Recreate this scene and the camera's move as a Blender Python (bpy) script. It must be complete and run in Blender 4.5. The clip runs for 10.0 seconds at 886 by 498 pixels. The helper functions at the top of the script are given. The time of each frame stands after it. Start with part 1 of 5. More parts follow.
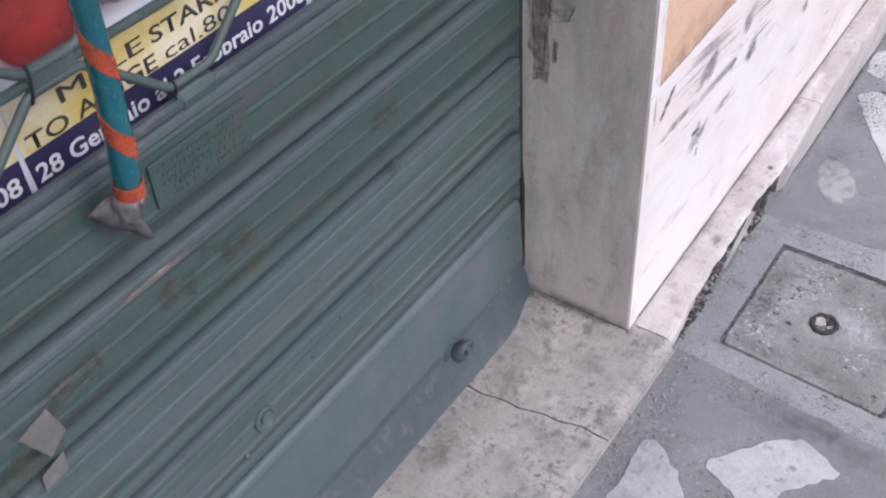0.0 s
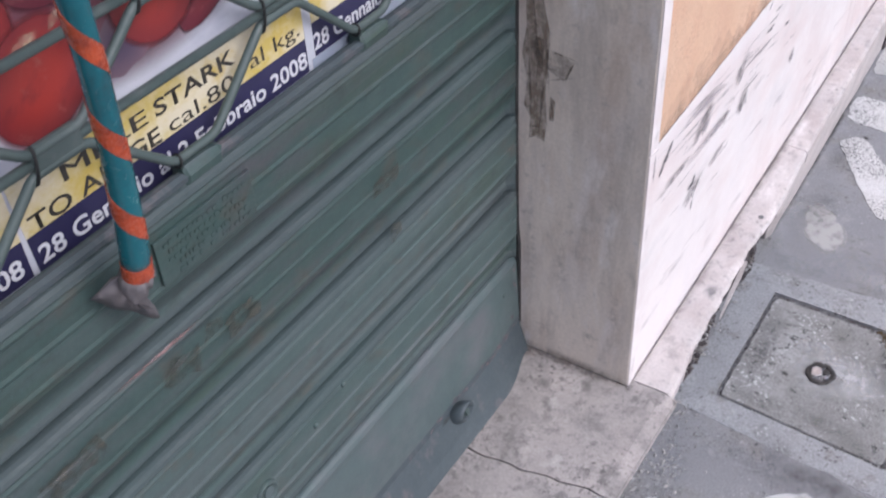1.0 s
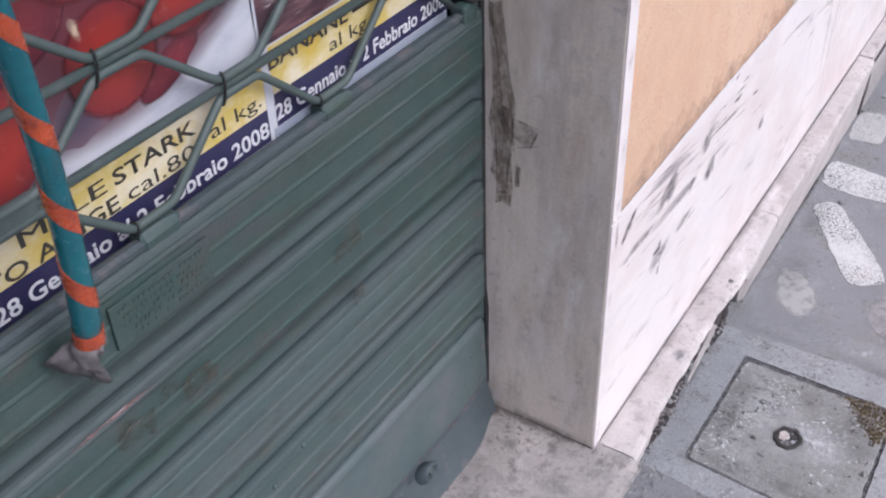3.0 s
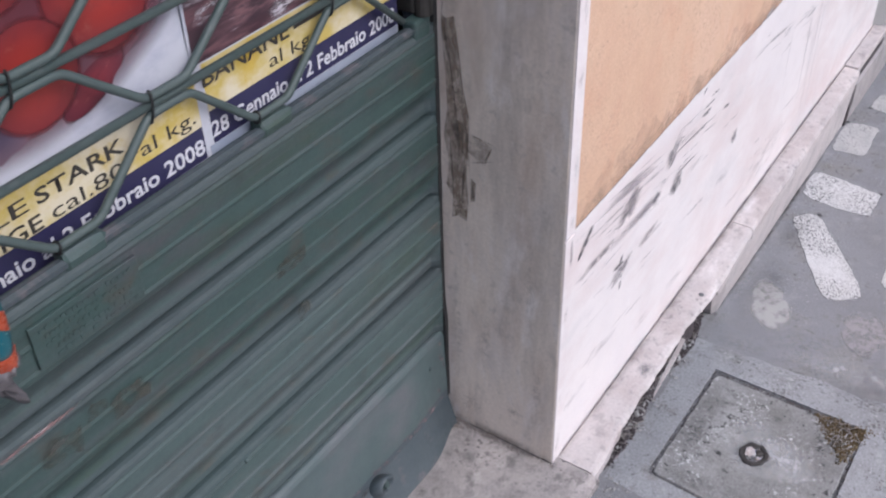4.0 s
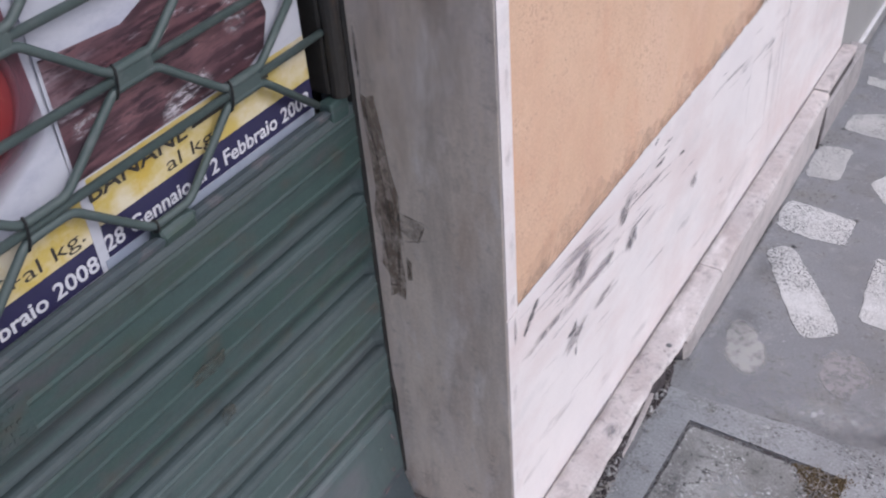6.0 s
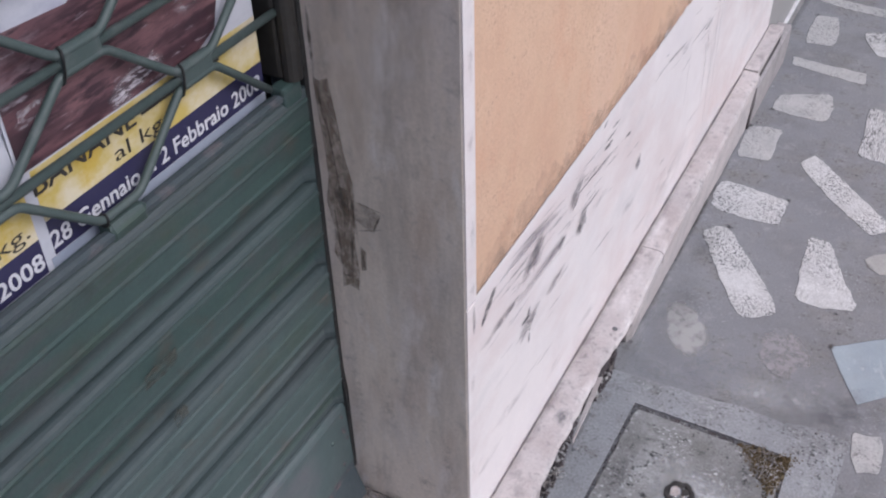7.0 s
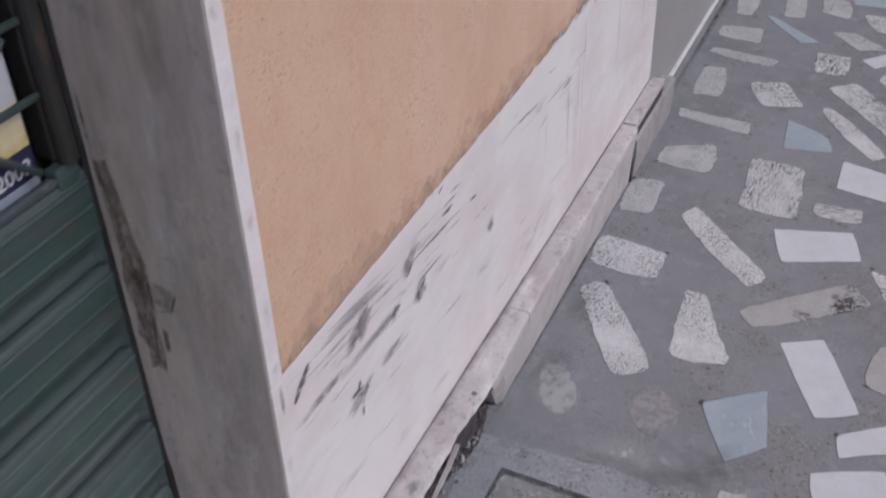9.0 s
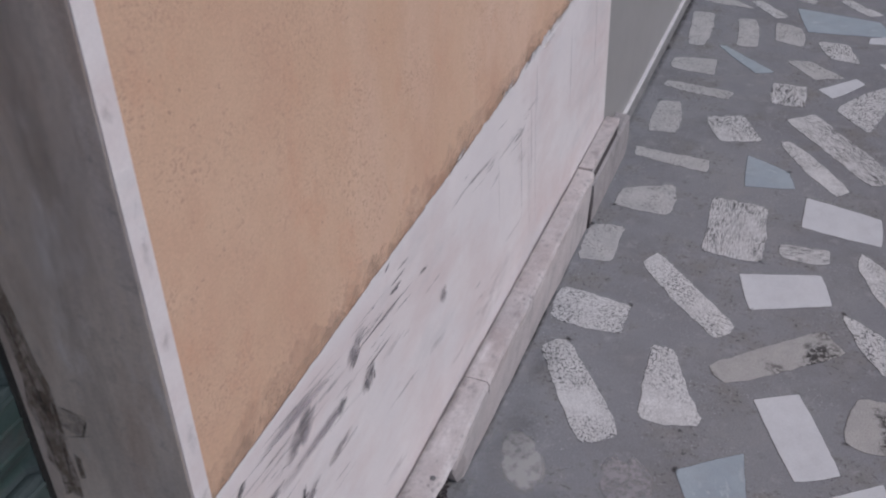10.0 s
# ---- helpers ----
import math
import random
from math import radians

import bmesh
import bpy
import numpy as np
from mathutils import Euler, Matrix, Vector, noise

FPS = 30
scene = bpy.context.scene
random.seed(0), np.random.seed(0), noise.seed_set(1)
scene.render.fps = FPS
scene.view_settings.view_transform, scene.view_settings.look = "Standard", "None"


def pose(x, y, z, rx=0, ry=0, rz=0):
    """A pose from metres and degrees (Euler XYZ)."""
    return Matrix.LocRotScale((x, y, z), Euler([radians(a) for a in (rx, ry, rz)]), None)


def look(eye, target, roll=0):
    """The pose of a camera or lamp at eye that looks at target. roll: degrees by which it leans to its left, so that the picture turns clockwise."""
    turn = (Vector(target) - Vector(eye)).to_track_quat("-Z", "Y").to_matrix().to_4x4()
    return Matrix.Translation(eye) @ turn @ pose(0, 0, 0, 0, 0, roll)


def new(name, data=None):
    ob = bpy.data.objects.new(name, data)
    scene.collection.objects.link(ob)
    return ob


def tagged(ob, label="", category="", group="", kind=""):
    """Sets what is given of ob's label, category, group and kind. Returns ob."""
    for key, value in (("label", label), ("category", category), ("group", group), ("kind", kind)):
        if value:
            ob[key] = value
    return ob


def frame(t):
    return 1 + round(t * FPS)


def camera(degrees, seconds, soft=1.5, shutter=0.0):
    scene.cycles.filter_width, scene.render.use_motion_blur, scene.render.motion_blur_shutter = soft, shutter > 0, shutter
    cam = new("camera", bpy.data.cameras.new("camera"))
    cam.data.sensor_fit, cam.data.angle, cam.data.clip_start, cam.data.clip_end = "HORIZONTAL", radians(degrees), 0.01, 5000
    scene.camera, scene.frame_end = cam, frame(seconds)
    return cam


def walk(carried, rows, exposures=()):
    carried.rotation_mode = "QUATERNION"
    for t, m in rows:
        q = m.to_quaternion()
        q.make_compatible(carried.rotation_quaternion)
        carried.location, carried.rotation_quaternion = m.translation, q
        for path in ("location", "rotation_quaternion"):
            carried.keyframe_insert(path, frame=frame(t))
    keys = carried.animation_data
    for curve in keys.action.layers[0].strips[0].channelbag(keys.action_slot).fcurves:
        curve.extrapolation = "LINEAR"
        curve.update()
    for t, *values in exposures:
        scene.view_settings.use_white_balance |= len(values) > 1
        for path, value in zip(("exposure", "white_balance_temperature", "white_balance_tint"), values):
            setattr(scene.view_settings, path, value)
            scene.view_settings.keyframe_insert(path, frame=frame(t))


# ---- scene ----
cam = camera(45.1, 10.0, soft=2.1, shutter=0.5)
PATH = [
    (0, (0.4768, -1.0834, 1.421), (-0.5661, 0.2714, -0.1473), -4),
    (0.5, (0.4362, -1.0881, 1.414), (-0.5742, 0.3283, -0.1206), -3.9),
    (1, (0.4222, -1.0753, 1.428), (-0.5939, 0.3666, -0.0777), -3.5),
    (1.5, (0.4234, -1.0684, 1.4361), (-0.6183, 0.4048, -0.0232), -3),
    (2, (0.4292, -1.0626, 1.4442), (-0.6229, 0.4257, 0.0104), -2.6),
    (2.5, (0.4385, -1.0626, 1.45), (-0.602, 0.442, 0.022), -2.2),
    (4, (0.5092, -0.993, 1.4709), (-0.5452, 0.4918, 0.0348), -1.7),
    (4.5, (0.5278, -0.9396, 1.4732), (-0.5649, 0.5116, 0.0302), -2.2),
    (5, (0.5452, -0.8886, 1.4778), (-0.5846, 0.5359, 0.0371), -3.6),
    (5.5, (0.5266, -0.8572, 1.4929), (-0.5765, 0.5986, 0.0626), -4.2),
    (5.7, (0.5313, -0.8538, 1.5022), (-0.5672, 0.616, 0.0835), -4.6),
    (7, (0.4524, -0.8445, 1.4825), (-0.4385, 0.7204, 0.0186), -1.9),
    (7.5, (0.5046, -0.8526, 1.4999), (-0.384, 0.7215, 0.0464), -1.3),
    (8, (0.5986, -0.8584, 1.5092), (-0.312, 0.7308, 0.0847), -1.5),
    (8.5, (0.6252, -0.812, 1.4952), (-0.2459, 0.8004, 0.0731), -1.3),
    (9, (0.602, -0.719, 1.486), (-0.125, 0.711, 0.292), -2.0),
    (9.5, (0.561, -0.635, 1.492), (-0.126, 0.837, 0.324), -1.9),
    (10, (0.544, -0.569, 1.474), (-0.116, 0.915, 0.307), -2.4),
]
WB = (5750, 13)
EXPOSURES = [(0.0, 0.29, *WB), (2.5, 0.3, *WB), (5.0, 0.0, *WB), (7.5, -0.16, *WB), (8.5, -0.4, *WB), (10.0, -0.76, *WB)]
walk(cam, [(t, look(eye, target, roll)) for t, eye, target, roll in PATH], EXPOSURES)

# ---- light: overcast day, open sky over the street ----
world = bpy.data.worlds.new("overcast_sky")
scene.world = world
world.use_nodes = True
sky = world.node_tree.nodes.new("ShaderNodeTexSky")
sky.sky_type = "NISHITA"
sky.sun_disc = False
sky.sun_elevation, sky.sun_rotation = radians(46), radians(92)
sky.air_density, sky.dust_density = 1.0, 5.0
back = world.node_tree.nodes["Background"]
back.inputs["Strength"].default_value = 0.12
world.node_tree.links.new(sky.outputs[0], back.inputs["Color"])
sun = new("sun", bpy.data.lights.new("sun", "SUN"))
sun.data.energy, sun.data.angle, sun.data.color = 1.7, radians(40), (1.0, 0.98, 0.96)
sun.matrix_world = look((5, -0.2, 5.3), (0, 0, 0))


# ---- materials ----
def wire(mat):
    mat.use_nodes = True
    return mat.node_tree.nodes, mat.node_tree.links, mat.node_tree.nodes["Principled BSDF"]


def coords(n, l, stretch=(1, 1, 1), shuffle=False):
    tc, mp = n.new("ShaderNodeTexCoord"), n.new("ShaderNodeMapping")
    mp.inputs["Scale"].default_value = stretch
    l.new(tc.outputs["Object"], mp.inputs["Vector"])
    if shuffle:
        info, mul = n.new("ShaderNodeObjectInfo"), n.new("ShaderNodeMath")
        mul.operation, mul.inputs[1].default_value = "MULTIPLY", 37.0
        l.new(info.outputs["Random"], mul.inputs[0])
        l.new(mul.outputs[0], mp.inputs["Location"])
    return mp.outputs["Vector"]


def noise_at(n, l, vec, scale, detail=5.0, rough=0.6):
    t = n.new("ShaderNodeTexNoise")
    t.inputs["Scale"].default_value, t.inputs["Detail"].default_value, t.inputs["Roughness"].default_value = scale, detail, rough
    l.new(vec, t.inputs["Vector"])
    return t.outputs["Fac"]


def ramp(n, l, fac, lo, hi, a=0.0, b=1.0):
    r = n.new("ShaderNodeMapRange")
    for key, v in (("From Min", lo), ("From Max", hi), ("To Min", a), ("To Max", b)):
        r.inputs[key].default_value = v
    l.new(fac, r.inputs["Value"])
    return r.outputs[0]


def blend(n, l, fac, a, b, how="MIX"):
    m = n.new("ShaderNodeMix")
    m.data_type, m.blend_type = "RGBA", how
    for v, sock in ((fac, m.inputs[0]), (a, m.inputs[6]), (b, m.inputs[7])):
        if isinstance(v, (int, float)):
            sock.default_value = v
        elif isinstance(v, tuple):
            sock.default_value = (*v, 1)
        else:
            l.new(v, sock)
    return m.outputs[2]


def relief(n, l, bsdf, heights, distance):
    prev = None
    for fac, strength in heights:
        b = n.new("ShaderNodeBump")
        b.inputs["Strength"].default_value, b.inputs["Distance"].default_value = strength, distance
        l.new(fac, b.inputs["Height"])
        if prev:
            l.new(prev, b.inputs["Normal"])
        prev = b.outputs["Normal"]
    l.new(prev, bsdf.inputs["Normal"])


def surf(name, a, b, scale=6.0, rough=0.6, stains=(), fine=160.0, grain=0.25, bump=0.25, metallic=0.0,
         stretch=(1, 1, 1), shuffle=False, sheen=0.12, spec=0.5, specks=()):
    """Two colours mixed by a broad noise, stains (colour, scale, low, high, stretch) on top, a fine grain and relief."""
    mat = bpy.data.materials.new(name)
    n, l, bsdf = wire(mat)
    vec = coords(n, l, stretch, shuffle)
    col = blend(n, l, ramp(n, l, noise_at(n, l, vec, scale), 0.32, 0.68), a, b)
    for colour, sc, lo, hi, st in stains:
        v = coords(n, l, st, shuffle)
        col = blend(n, l, ramp(n, l, noise_at(n, l, v, sc, 7.0, 0.65), lo, hi), col, colour)
    plain = coords(n, l, (1, 1, 1), shuffle)
    for colour, sc, lo, hi, patch in specks:     # small dots that come in clusters
        both = n.new("ShaderNodeMath")
        both.operation = "MULTIPLY"
        l.new(ramp(n, l, noise_at(n, l, plain, sc, 3.0, 0.6), lo, hi), both.inputs[0])
        l.new(ramp(n, l, noise_at(n, l, plain, patch, 3.0, 0.6), 0.48, 0.6), both.inputs[1])
        col = blend(n, l, both.outputs[0], col, colour)
    small = noise_at(n, l, plain, fine, 4.0, 0.7)
    col = blend(n, l, grain, col, blend(n, l, 1.0, col, ramp(n, l, small, 0.25, 0.75, 0.45, 1.45), "MULTIPLY"))
    l.new(col, bsdf.inputs["Base Color"])
    l.new(ramp(n, l, noise_at(n, l, plain, scale * 5), 0.3, 0.7, max(rough - sheen, 0.05), min(rough + sheen, 1)), bsdf.inputs["Roughness"])
    bsdf.inputs["Metallic"].default_value = metallic
    bsdf.inputs["Specular IOR Level"].default_value = spec
    relief(n, l, bsdf, ((small, bump), (noise_at(n, l, plain, fine / 6), bump * 0.6)), 0.002)
    return mat


def pitted(name, a, b, pit, lo, hi, stretch=(1, 1, 1), scale=90.0, rough=0.7, patch=(17.0, 0.36, 0.6), dull=0.4, grain=0.4):
    """A pale stone with dark open pores that come in patches, fine and coarse."""
    mat = bpy.data.materials.new(name)
    n, l, bsdf = wire(mat)
    vec = coords(n, l, (1, 1, 1), True)
    col = blend(n, l, ramp(n, l, noise_at(n, l, vec, 14), 0.3, 0.7), a, b)
    fine = noise_at(n, l, vec, 320, 3.0, 0.7)
    col = blend(n, l, grain, col, blend(n, l, 1.0, col, ramp(n, l, fine, 0.3, 0.7, 0.55, 1.3), "MULTIPLY"))
    where = ramp(n, l, noise_at(n, l, vec, patch[0], 3.0), patch[1], patch[2])
    pits = []
    for size, least in ((scale, 0.0), (scale * 0.45, 0.075)):
        holes = ramp(n, l, noise_at(n, l, coords(n, l, stretch, True), size, 5.0, 0.62), lo + least, hi + least)
        m = n.new("ShaderNodeMath")
        m.operation = "MULTIPLY"
        l.new(holes, m.inputs[0])
        l.new(where, m.inputs[1])
        col = blend(n, l, m.outputs[0], col, pit)
        pits.append(m.outputs[0])
    dirt = ramp(n, l, noise_at(n, l, vec, 26, 6.0, 0.7), 0.48, 0.8, 0.0, dull)
    col = blend(n, l, dirt, col, (0.25, 0.245, 0.25))
    l.new(col, bsdf.inputs["Base Color"])
    bsdf.inputs["Roughness"].default_value = rough
    relief(n, l, bsdf, ((ramp(n, l, pits[0], 0, 1, 1, 0), 0.5), (ramp(n, l, pits[1], 0, 1, 1, 0), 0.6), (fine, 0.15)), 0.002)
    return mat


def smudge(name, colour, scale, lo, hi, stretch=(1, 1, 1), rough=0.7, most=0.9, soft=0.5, rim=True):
    """A thin film of dirt, glue or painted shade, broken by noise and thinning out to its border, over whatever lies
    behind it.
    """
    mat = bpy.data.materials.new(name)
    n, l, bsdf = wire(mat)
    geo, mp = n.new("ShaderNodeNewGeometry"), n.new("ShaderNodeMapping")
    mp.inputs["Scale"].default_value = stretch
    l.new(geo.outputs["Position"], mp.inputs["Vector"])
    tc, ln = n.new("ShaderNodeTexCoord"), n.new("ShaderNodeVectorMath")
    ln.operation = "LENGTH"
    l.new(tc.outputs["Object"], ln.inputs[0])
    edge = ramp(n, l, ln.outputs["Value"], 1 - soft, 1.02, 1, 0)
    m = n.new("ShaderNodeMath")
    m.operation = "MULTIPLY"
    l.new(ramp(n, l, noise_at(n, l, mp.outputs["Vector"], scale, 6.0, 0.7), lo, hi, 0.0, most), m.inputs[0])
    if rim:
        l.new(edge, m.inputs[1])
    else:
        m.inputs[1].default_value = 1.0
    bsdf.inputs["Base Color"].default_value = (*colour, 1)
    bsdf.inputs["Roughness"].default_value = rough
    l.new(m.outputs[0], bsdf.inputs["Alpha"])
    return mat


def printed(name, mid, rim, glint, fade=None):
    """A printed round fruit: paler towards one side, darker to its rim; fade is where its border begins to thin out."""
    mat = bpy.data.materials.new(name)
    n, l, bsdf = wire(mat)
    vec = coords(n, l)
    ln = n.new("ShaderNodeVectorMath")
    ln.operation = "LENGTH"
    l.new(vec, ln.inputs[0])
    col = blend(n, l, ramp(n, l, ln.outputs["Value"], 0.35, 1.0), mid, rim)
    col = blend(n, l, ramp(n, l, noise_at(n, l, coords(n, l, (1, 1.6, 1), True), 1.6, 4.0), 0.52, 0.75, 0, 0.7), col, rim)
    col = blend(n, l, ramp(n, l, noise_at(n, l, coords(n, l, (1.5, 1, 1), True), 2.2, 3.0), 0.6, 0.75, 0, 0.75), col, glint)
    l.new(col, bsdf.inputs["Base Color"])
    bsdf.inputs["Roughness"].default_value = 0.4
    if fade:
        l.new(ramp(n, l, ln.outputs["Value"], fade, 1.0, 1, 0), bsdf.inputs["Alpha"])
    return mat


# two slat paints: darker above, dustier and brightened below, to carry the light's gradient
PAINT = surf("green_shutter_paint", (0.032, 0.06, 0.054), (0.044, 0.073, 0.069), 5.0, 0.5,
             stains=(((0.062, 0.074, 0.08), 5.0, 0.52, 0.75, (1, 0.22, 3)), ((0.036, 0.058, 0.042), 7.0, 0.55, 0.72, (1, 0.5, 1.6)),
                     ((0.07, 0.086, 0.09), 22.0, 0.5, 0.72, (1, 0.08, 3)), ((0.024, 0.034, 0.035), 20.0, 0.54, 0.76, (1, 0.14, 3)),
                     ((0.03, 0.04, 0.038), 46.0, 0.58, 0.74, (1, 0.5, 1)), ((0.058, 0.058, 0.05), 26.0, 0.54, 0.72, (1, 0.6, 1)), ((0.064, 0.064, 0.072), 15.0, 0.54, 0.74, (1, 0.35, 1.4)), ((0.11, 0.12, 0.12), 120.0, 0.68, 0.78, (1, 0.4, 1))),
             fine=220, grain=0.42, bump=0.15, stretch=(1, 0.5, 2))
BRIGHTPAINT = surf("brightened_lower_shutter_paint", (0.054, 0.086, 0.082), (0.067, 0.097, 0.095), 5.0, 0.6,
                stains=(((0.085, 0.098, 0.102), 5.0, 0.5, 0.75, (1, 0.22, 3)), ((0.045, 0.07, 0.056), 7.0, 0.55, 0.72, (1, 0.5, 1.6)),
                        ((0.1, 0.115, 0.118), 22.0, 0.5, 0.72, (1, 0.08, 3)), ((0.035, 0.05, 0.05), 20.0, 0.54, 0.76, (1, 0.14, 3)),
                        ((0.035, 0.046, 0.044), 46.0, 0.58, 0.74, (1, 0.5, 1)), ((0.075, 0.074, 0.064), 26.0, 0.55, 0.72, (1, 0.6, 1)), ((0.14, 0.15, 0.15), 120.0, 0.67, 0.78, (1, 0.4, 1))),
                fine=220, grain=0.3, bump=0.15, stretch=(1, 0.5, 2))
DUSTY = surf("dusty_shutter_paint", (0.05, 0.064, 0.067), (0.04, 0.058, 0.06), 8.0, 0.65,
             stains=(((0.042, 0.066, 0.066), 6.0, 0.46, 0.68, (1, 0.2, 1)), ((0.034, 0.037, 0.041), 16.0, 0.54, 0.74, (1, 0.15, 2)), ((0.08, 0.08, 0.085), 14.0, 0.6, 0.78, (1, 0.2, 2))),
             fine=240, grain=0.3, bump=0.15, stretch=(1, 0.3, 2))
PLATE = surf("green_plate_paint", (0.066, 0.097, 0.097), (0.08, 0.104, 0.107), 6.0, 0.5,
             stains=(((0.14, 0.13, 0.145), 8.0, 0.52, 0.8, (1, 0.6, 1)), ((0.05, 0.07, 0.07), 22.0, 0.66, 0.8, (1, 1, 1))),
             fine=200, grain=0.15, bump=0.1)
LIP = surf("blue_grey_lip_paint", (0.048, 0.064, 0.072), (0.062, 0.077, 0.086), 9.0, 0.55,
           stains=(((0.13, 0.115, 0.125), 20.0, 0.55, 0.7, (1, 1, 1)),), grain=0.25)
TUBE = surf("green_tube_paint", (0.05, 0.072, 0.069), (0.066, 0.087, 0.084), 12.0, 0.55,
            stains=(((0.1, 0.115, 0.115), 30.0, 0.55, 0.75, (1, 1, 1)),), fine=400, grain=0.15, bump=0.08)
BLACK = surf("black_rubber", (0.012, 0.013, 0.014), (0.025, 0.024, 0.023), 30.0, 0.7, grain=0.2)
IRON = surf("dark_guide_metal", (0.022, 0.022, 0.022), (0.042, 0.038, 0.034), 14.0, 0.55,
            stains=(((0.1, 0.06, 0.04), 30.0, 0.62, 0.75, (1, 1, 0.3)),), metallic=0.3)
WIRE = surf("dark_binding_wire", (0.02, 0.022, 0.022), (0.035, 0.035, 0.035), 60.0, 0.5, metallic=0.5)
JAMB = surf("stained_grey_stone", (0.7, 0.615, 0.545), (0.6, 0.527, 0.465), 3.0, 0.6,
            stains=(((0.56, 0.51, 0.495), 6.0, 0.48, 0.7, (1.6, 1, 0.6)), ((0.37, 0.325, 0.29), 5.0, 0.47, 0.68, (2, 1, 0.35)), ((0.46, 0.365, 0.3), 6.0, 0.5, 0.7, (2, 1, 0.5)),
                    ((0.3, 0.275, 0.25), 13.0, 0.55, 0.78, (1.3, 1, 0.7)), ((0.68, 0.62, 0.59), 13.0, 0.54, 0.68, (1.3, 1, 0.6)), ((0.7, 0.65, 0.625), 9.0, 0.56, 0.66, (1.6, 1, 0.5)), ((0.33, 0.3, 0.28), 40.0, 0.6, 0.78, (1, 1, 1))),
            fine=180, grain=0.25, bump=0.14, stretch=(1.5, 1, 0.5))
MARBLE = surf("white_marble_cladding", (0.77, 0.715, 0.705), (0.7, 0.655, 0.655), 5.0, 0.42,
              stains=(((0.63, 0.53, 0.515), 4.5, 0.44, 0.72, (1, 0.6, 1.4)), ((0.58, 0.55, 0.55), 7.0, 0.55, 0.75, (1, 0.4, 1.2)), ((0.55, 0.52, 0.52), 40.0, 0.66, 0.8, (1, 1, 1)),
                      ((0.5, 0.47, 0.47), 15.0, 0.64, 0.8, (1, 0.5, 2))),
              fine=260, grain=0.1, bump=0.06)
LEDGE = surf("pinkish_marble_ledge", (0.55, 0.495, 0.48), (0.46, 0.425, 0.42), 7.0, 0.55,
             stains=(((0.39, 0.335, 0.325), 11.0, 0.48, 0.68, (1, 1, 1)), ((0.28, 0.248, 0.245), 24.0, 0.55, 0.72, (1, 0.6, 1)), ((0.3, 0.275, 0.275), 60.0, 0.57, 0.72, (1, 1, 1)),
                     ((0.68, 0.64, 0.63), 10.0, 0.56, 0.7, (1, 0.4, 1))),
             specks=(((0.27, 0.245, 0.24), 90.0, 0.55, 0.7, 9.0),), fine=220, grain=0.22, bump=0.2)
SKIRT = surf("dirty_marble_skirting", (0.52, 0.465, 0.455), (0.43, 0.395, 0.39), 7.0, 0.7,
             stains=(((0.27, 0.26, 0.255), 12.0, 0.52, 0.75, (1, 1, 0.5)), ((0.56, 0.52, 0.51), 9.0, 0.56, 0.75, (1, 1, 0.5))), grain=0.3, bump=0.3)
GRIMY = surf("grimy_marble_skirting", (0.37, 0.335, 0.33), (0.3, 0.28, 0.278), 9.0, 0.7,
             stains=(((0.2, 0.19, 0.188), 14.0, 0.5, 0.72, (1, 1, 0.5)), ((0.45, 0.41, 0.4), 10.0, 0.58, 0.76, (1, 1, 0.5))), grain=0.35, bump=0.3)
SILL = surf("worn_marble_sill", (0.375, 0.335, 0.322), (0.31, 0.285, 0.278), 5.0, 0.6,
            stains=(((0.45, 0.402, 0.387), 8.0, 0.48, 0.68, (1, 1, 1)), ((0.225, 0.208, 0.202), 13.0, 0.52, 0.66, (1, 1, 1)), ((0.17, 0.158, 0.154), 34.0, 0.54, 0.68, (1, 0.8, 1)), ((0.19, 0.176, 0.172), 62.0, 0.56, 0.68, (1, 1, 1)),
                    ((0.46, 0.425, 0.412), 22.0, 0.58, 0.74, (1, 1, 1))),
            specks=(((0.15, 0.138, 0.134), 110.0, 0.55, 0.64, 8.0),), fine=240, grain=0.35, bump=0.25)
PLASTER = surf("orange_plaster", (0.58, 0.383, 0.26), (0.64, 0.445, 0.315), 4.0, 0.85,
               stains=(((0.55, 0.345, 0.24), 7.0, 0.48, 0.75, (1, 1, 0.6)), ((0.68, 0.5, 0.385), 3.5, 0.5, 0.8, (1, 1, 0.5)), ((0.58, 0.35, 0.235), 12.0, 0.54, 0.72, (1, 1, 0.6)),
                       ((0.72, 0.57, 0.47), 70.0, 0.7, 0.76, (1, 1, 1))),
               specks=(((0.48, 0.31, 0.22), 210.0, 0.54, 0.64, 8.0), ((0.52, 0.34, 0.24), 300.0, 0.52, 0.62, 5.0), ((0.4, 0.26, 0.19), 150.0, 0.63, 0.7, 11.0)),
               fine=330, grain=0.22, bump=0.35)
MORTAR = surf("grey_terrazzo_mortar", (0.205, 0.205, 0.22), (0.25, 0.25, 0.26), 3.0, 0.75,
              stains=(((0.165, 0.16, 0.163), 4.0, 0.48, 0.72, (1, 1, 1)), ((0.3, 0.295, 0.3), 8.0, 0.54, 0.78, (1, 1, 1)), ((0.2, 0.188, 0.175), 6.0, 0.52, 0.72, (1, 1, 1)),
                      ((0.13, 0.125, 0.128), 24.0, 0.6, 0.78, (1, 1, 1)), ((0.32, 0.318, 0.325), 18.0, 0.58, 0.78, (1, 1, 1)), ((0.09, 0.088, 0.09), 70.0, 0.69, 0.76, (1, 1, 1))),
              specks=(((0.08, 0.077, 0.08), 110.0, 0.58, 0.66, 6.0), ((0.34, 0.34, 0.35), 150.0, 0.6, 0.66, 7.0)),
              fine=300, grain=0.45, bump=0.4)
